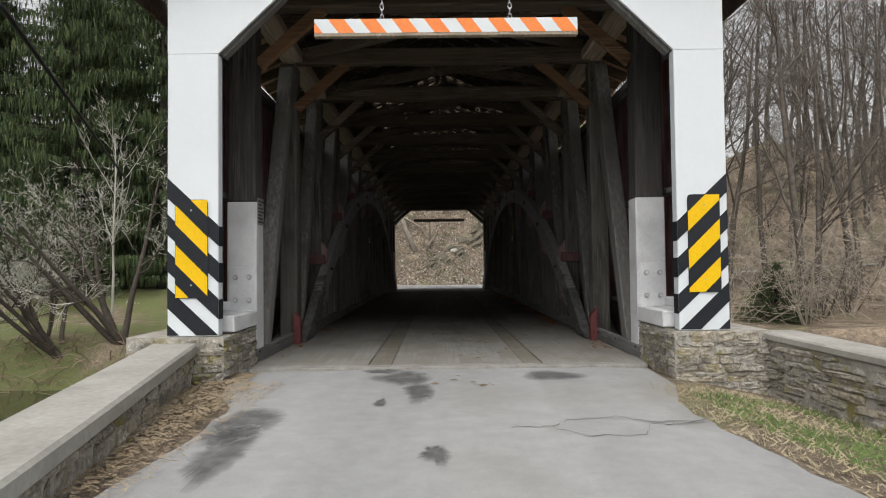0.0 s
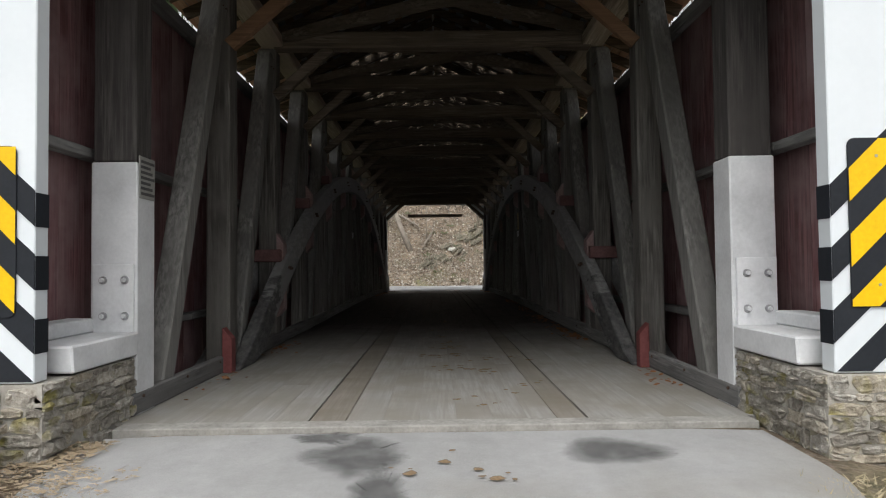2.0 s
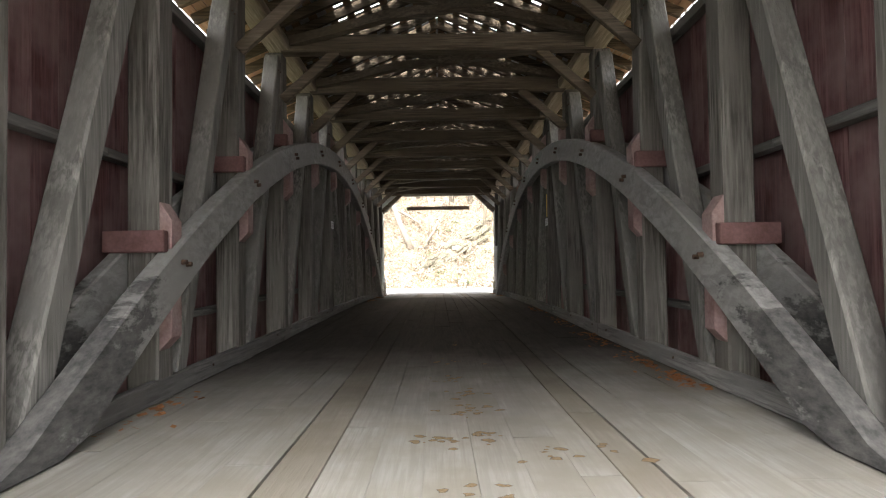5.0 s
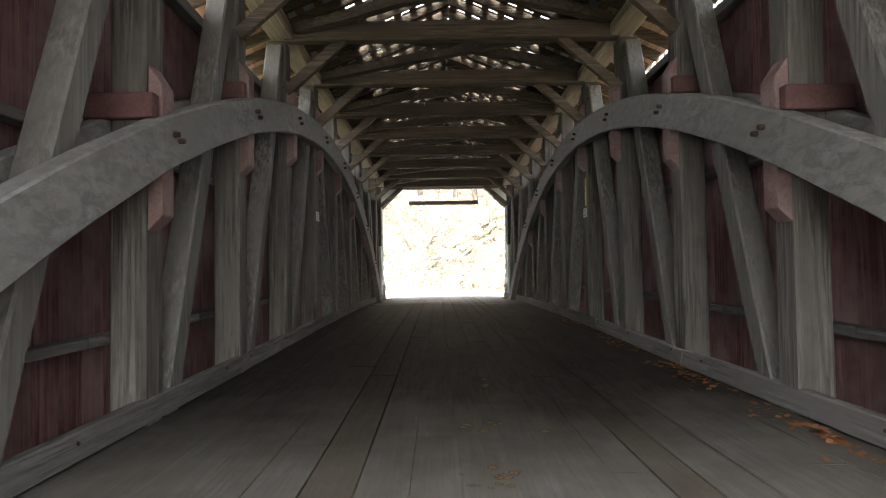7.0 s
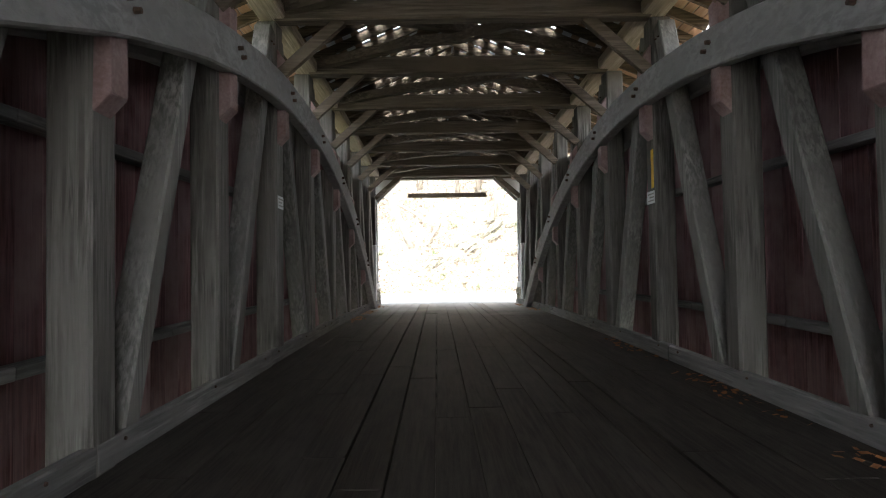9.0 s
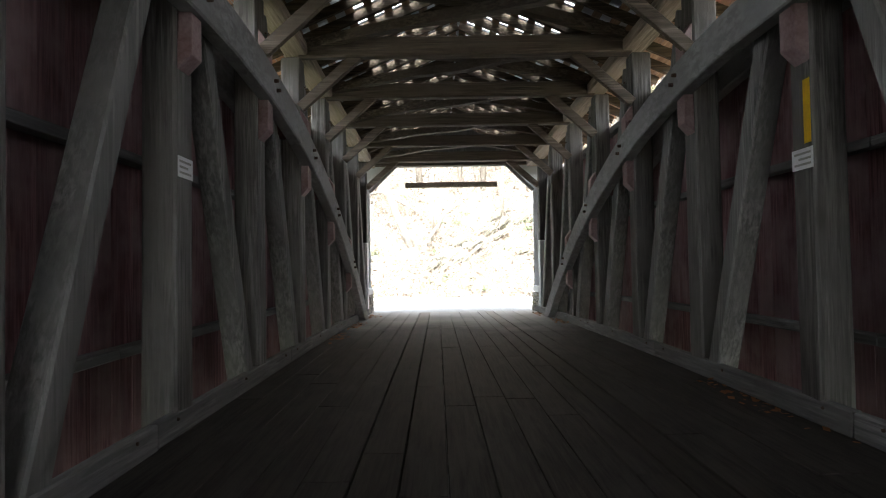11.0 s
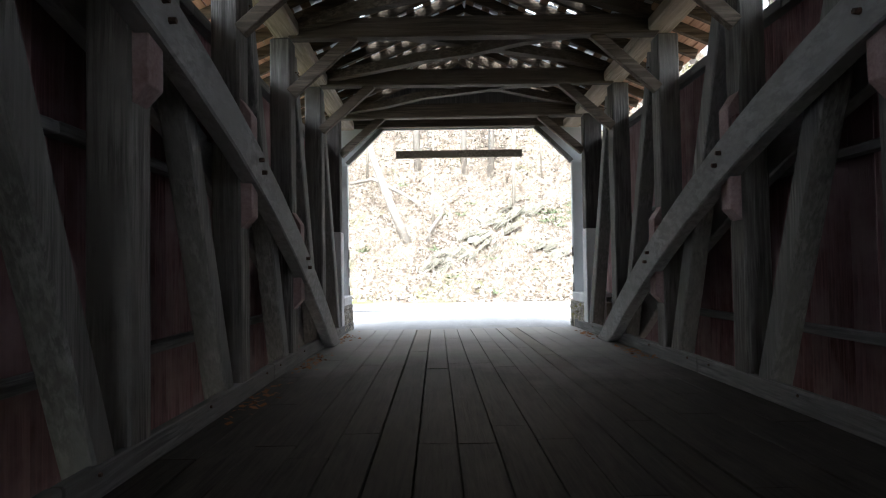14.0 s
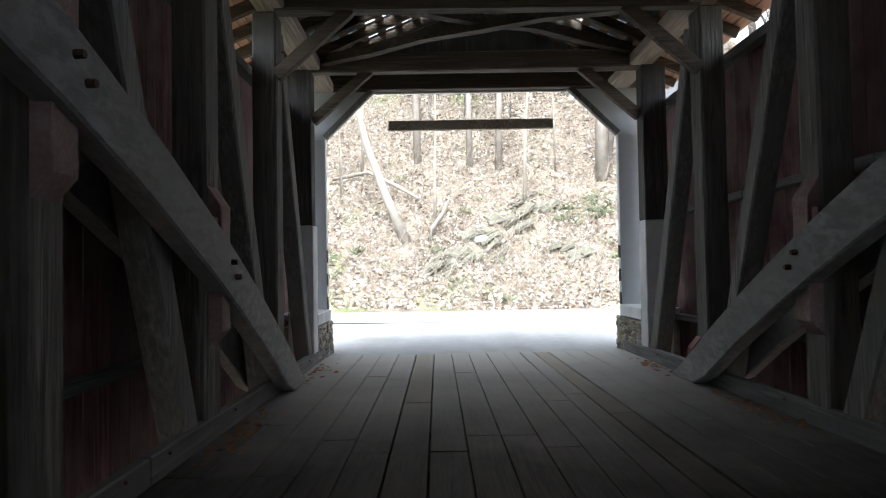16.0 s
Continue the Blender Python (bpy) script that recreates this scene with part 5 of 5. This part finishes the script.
for x, y, h, rr, dx in ((-0.68, 38.68, 7.0, 0.07, 0.1), (2.86, 39.97, 8.0, 0.09, 0.35), (-0.9, 38.35, 1.6, 0.13, 0.75), (4.4, 41.59, 7.5, 0.05, -0.1), (-4.4, 40.24, 6.5, 0.05, -0.2), (-3.7, 41.32, 7.5, 0.06, 0.2), (6.2, 40.84, 11.0, 0.30, 0.0), (2.05, 41.92, 11.0, 0.17, 0.5), (-1.4, 42.02, 11.0, 0.18, -0.4), (0.8, 41.81, 10.0, 0.16, 0.1)):
    q = Vector(at_ground(x, y, -0.1))
    pole("slim_trunk", [q, q + Vector((dx * 0.15, 0, h * 0.3)), q + Vector((dx * 0.7, 0.1, h * 0.65)), q + Vector((dx, 0.1, h))], [rr, rr * 0.8, rr * 0.6, rr * 0.3], PALE_BARK if rr < 0.1 else MID_BARK, "slim bare tree trunk standing on the bank", "trunk")

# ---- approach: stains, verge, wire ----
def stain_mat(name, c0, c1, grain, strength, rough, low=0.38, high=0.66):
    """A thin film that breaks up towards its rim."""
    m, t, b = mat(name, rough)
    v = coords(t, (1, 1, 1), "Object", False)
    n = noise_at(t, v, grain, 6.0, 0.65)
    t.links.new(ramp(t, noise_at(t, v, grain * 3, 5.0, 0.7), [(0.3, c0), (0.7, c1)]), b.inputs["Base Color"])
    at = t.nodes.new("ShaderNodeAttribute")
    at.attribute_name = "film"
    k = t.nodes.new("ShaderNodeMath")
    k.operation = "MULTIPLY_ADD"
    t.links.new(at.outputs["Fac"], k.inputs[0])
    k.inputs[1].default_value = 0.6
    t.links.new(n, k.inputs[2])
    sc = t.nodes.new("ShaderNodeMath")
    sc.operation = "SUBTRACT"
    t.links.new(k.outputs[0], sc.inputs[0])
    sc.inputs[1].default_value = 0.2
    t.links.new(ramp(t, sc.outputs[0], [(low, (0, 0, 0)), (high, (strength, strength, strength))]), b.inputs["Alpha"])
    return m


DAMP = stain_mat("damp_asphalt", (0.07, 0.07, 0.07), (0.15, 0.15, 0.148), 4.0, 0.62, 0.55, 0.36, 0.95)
GRIT = plain("grit_and_needles", (0.20, 0.15, 0.095), (0.36, 0.29, 0.20), 3.0, 0.95, 0.0, 0.5, 60.0)


def film(bm, pts, z_at, rim):
    """One thin patch; its rim fades by the layer 'film'."""
    lay = bm.verts.layers.float.get("film") or bm.verts.layers.float.new("film")
    vs = [bm.verts.new((x, y, z_at(y))) for x, y in pts]
    f = bm.faces.new(vs)
    f.normal_update()
    if f.normal.z < 0:
        f.normal_flip()
    bmesh.ops.inset_region(bm, faces=[f], thickness=rim, use_boundary=True, use_even_offset=False)
    for v in f.verts:
        v[lay] = 1.0
    bmesh.ops.triangulate(bm, faces=[f])
    return bm


def patch(name, outline, material, lift, seed, parent=None, label=""):
    """A flat stain with a ragged outline on the road."""
    r = random.Random(seed)
    for _ in range(2):
        outline = [(a[0] + (b[0] - a[0]) * f, a[1] + (b[1] - a[1]) * f) for a, b in zip(outline, outline[1:] + outline[:1]) for f in (0.25, 0.75)]
    pts = []
    n = len(outline)
    for i in range(n):
        a, b = outline[i], outline[(i + 1) % n]
        for k in range(2):
            f = k / 2
            w = 0.015
            pts.append((a[0] + (b[0] - a[0]) * f + r.uniform(-w, w), a[1] + (b[1] - a[1]) * f + r.uniform(-w, w)))
    cx, cy = sum(p[0] for p in pts) / len(pts), sum(p[1] for p in pts) / len(pts)
    bm = bmesh.new()
    lay = bm.verts.layers.float.new("film")
    rings = []
    for size, thick in ((1.0, 0.0), (0.8, 0.45), (0.5, 1.0)):
        ring = [bm.verts.new((cx + (x - cx) * size, cy + (y - cy) * size, road_z(cy + (y - cy) * size) + lift)) for x, y in pts]
        for v in ring:
            v[lay] = thick
        rings.append(ring)
    for r0, r1 in zip(rings, rings[1:]):
        for k in range(len(pts)):
            q = (k + 1) % len(pts)
            bm.faces.new((r0[k], r0[q], r1[q], r1[k]))
    bm.faces.new(rings[-1])
    return part(name, bm, material, parent, label)


road_ob = bpy.data.objects["road"]


def blob(x, y, rx, ry, seed):
    """A lobed outline round a point."""
    r = random.Random(seed)
    return [(x + rx * r.uniform(0.7, 1.4) * math.cos(a), y + ry * r.uniform(0.7, 1.4) * math.sin(a)) for a in (2 * math.pi * k / 11 for k in range(11))]


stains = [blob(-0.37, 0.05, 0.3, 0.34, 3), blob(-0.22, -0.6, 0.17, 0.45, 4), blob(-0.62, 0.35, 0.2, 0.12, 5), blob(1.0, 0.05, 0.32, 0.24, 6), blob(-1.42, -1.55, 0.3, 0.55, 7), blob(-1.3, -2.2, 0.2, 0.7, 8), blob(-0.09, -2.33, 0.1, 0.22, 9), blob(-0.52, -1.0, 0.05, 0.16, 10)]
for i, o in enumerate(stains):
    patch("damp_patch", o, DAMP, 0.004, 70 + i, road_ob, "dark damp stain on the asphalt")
TAR = plain("dark_crack_filler", (0.09, 0.09, 0.09), (0.22, 0.22, 0.21), 9.0, 0.8)


def crack(line, width, seed):
    r = random.Random(seed)
    bm = bmesh.new()
    prev = None
    for (xa, ya), (xb, yb) in zip(line, line[1:]):
        for k in range(6):
            x, y = xa + (xb - xa) * k / 6, ya + (yb - ya) * k / 6 + r.uniform(-0.03, 0.03)
            w = width * r.uniform(0.3, 1.2)
            pair = [bm.verts.new((x, y - w, road_z(y) + 0.004)), bm.verts.new((x, y + w, road_z(y) + 0.004))]
            if prev:
                bm.faces.new((prev[0], pair[0], pair[1], prev[1]))
            prev = pair
    part("crack", bm, TAR, road_ob, "dark filled crack in the asphalt")


crack([(0.40, -1.78), (0.66, -1.79), (0.82, -1.59), (1.15, -1.54), (1.32, -1.7), (1.78, -1.67)], 0.009, 1)
crack([(0.66, -1.8), (0.85, -2.03), (1.2, -2.0), (1.32, -1.73)], 0.008, 2)
crack([(1.32, -1.72), (1.5, -1.78), (1.85, -1.57)], 0.012, 3)
# dry grit and needles between the west parapet and the road
s = Soup()
r4 = random.Random(12)
for i in range(11000):
    y = r4.uniform(-4.3, 0.32)
    x = r4.uniform(-2.25, -1.45 - 0.055 * max(0, -y - 1.62)) if y < -0.11 else r4.uniform(-2.2, -1.85)
    if x > -1.72 and r4.random() < 0.75:
        continue
    d = rand_dir(r4, 0.75)
    p = Vector((x, y, max(road_z(y), ground_z(x, y)) + 0.012))
    s.blade(p, d.orthogonal().normalized() * r4.uniform(0.002, 0.005), d * r4.uniform(0.02, 0.06))
tagged(s.obj("dry_needles", GRIT), "dry brown needles and leaf bits along the road edge", "litter", kind="stuff")
GRASS = plain("short_green_grass", (0.07, 0.12, 0.03), (0.16, 0.22, 0.07), 2.0, 0.85, 0.0, 0.1)
STRAW = plain("straw_dead_grass", (0.30, 0.25, 0.15), (0.46, 0.40, 0.27), 2.0, 0.9, 0.0, 0.1)
for m_, cnt, nm, lb in ((GRASS, 12000, "grass", "short green grass on the verge"), (STRAW, 6000, "dead_grass", "straw-coloured dead grass on the verge")):
    s = Soup()
    for i in range(cnt):
        y = r4.uniform(-4.6, -0.32)
        x = r4.uniform(1.75 + 0.093 * max(0, -1.62 - y), 3.3)
        edge = (x - 1.75 - 0.093 * max(0, -1.62 - y))
        g = noise.noise((x * 1.4, y * 1.5, 6))
        if m_ is GRASS and (g < -0.25 or edge < 0.25 or y > -0.65):
            continue
        if m_ is STRAW and (g > 0.25 and edge > 0.4):
            continue
        d = rand_dir(r4, 0.0)
        d.z = abs(d.z) + 0.15
        s.blade(Vector((x, y, ground_z(x, y) - 0.005)), d.orthogonal().normalized() * 0.006, d * r4.uniform(0.025, 0.07))
    tagged(s.obj(nm, m_), lb, "grass", kind="stuff")
wire = [(-2.95, -3.78, -0.334), (-3.25, -2.27, 2.34), (-3.62, -1.19, 3.521), (-4.0, -0.22, 3.721), (-6.75, 6.16, 4.032), (-9.5, 12.53, 4.35), (-13.0, 20.63, 4.737), (-19.4, 27.55, 5.516)]
single("guy_wire", sweep(wire, [0.027] * 8, 6), BLACK, wire[0], "thin dark cable running from the parapet to a spruce", "cable")

# ---- deck litter ----
DUNG = stain_mat("dry_droppings", (0.12, 0.08, 0.042), (0.29, 0.20, 0.11), 22.0, 0.9, 0.95, 0.34, 0.6)


def clump(x, y, n, spread, seed):
    r = random.Random(seed)
    bm = bmesh.new()
    for i in range(max(5, n // 2)):
        px, py = x + r.gauss(0, spread * 1.3), y + r.gauss(0, spread * 1.2)
        k = r.uniform(0.012, 0.05)
        pts = []
        for j in range(9):
            ang = 2 * math.pi * j / 9
            q = k * r.uniform(0.6, 1.25)
            pts.append((px + q * math.cos(ang), py + 0.9 * q * math.sin(ang)))
        film(bm, pts, lambda yy: (deck_z(yy) if y > 0.76 else road_z(yy)) + 0.012, k * 0.5)
    single("dried_droppings", bm, DUNG, (x, y, deck_z(y)), "trodden dried brown droppings and smears on the planks", "droppings", "droppings", "stuff")


for i, (x, y, n, sp) in enumerate(((0.10, 4.38, 34, 0.09), (0.14, 3.73, 40, 0.11), (0.10, 5.62, 22, 0.08), (0.62, 3.4, 26, 0.10), (0.16, 4.97, 18, 0.07), (0.5, 2.65, 22, 0.1), (0.15, 2.81, 16, 0.09), (0.12, 6.59, 20, 0.08), (0.75, 1.73, 14, 0.09), (0.2, 7.83, 12, 0.1), (0.35, -0.32, 5, 0.08), (0.15, -0.11, 4, 0.13), (0.42, 1.19, 12, 0.08))):
    clump(x, y, n, sp, 200 + i)
# leaf drifts against the east kerb and a few on the west
for nm, _, spots_ in (("leaf_drift", (ORANGE_LEAF := plain("orange_dead_leaf", (0.16, 0.07, 0.03), (0.36, 0.16, 0.06), 4.0, 0.9)), ((1, 5.4, 0.43, 60), (1, 6.27, 0.54, 40), (1, 8.1, 0.76, 40), (1, 10.26, 0.86, 30), (1, 20.26, 0.65, 40), (1, 22.69, 0.65, 40), (-1, 19.99, 0.81, 40), (-1, 22.69, 0.7, 30), (-1, 4.32, 0.65, 20), (-1, 2.16, 0.65, 8), (1, 2.16, 0.65, 14), (1, 12.96, 1.08, 24), (-1, 17.83, 0.81, 24))),):
    for sd, y, sp, n in spots_:
        s = Soup()
        for i in range(int(1.7 * n)):
            yy = y + r4.gauss(0, sp * 0.5)
            xx = sd * (2.02 - abs(r4.gauss(0, 0.11)))
            a = rand_dir(r4, 0.7)
            bb = a.cross(Vector((r4.uniform(-0.4, 0.4), r4.uniform(-0.4, 0.4), 1))).normalized()
            k = r4.uniform(0.012, 0.03)
            s.quad(Vector((xx + mid_x(yy), yy, deck_z(yy) + 0.014 + r4.uniform(0, 0.02))), a * k, bb * k * 0.7)
        tagged(s.obj(nm, ORANGE_LEAF), "drift of dry orange-brown leaves against the kerb", "leaves", "leaf drifts", kind="stuff")
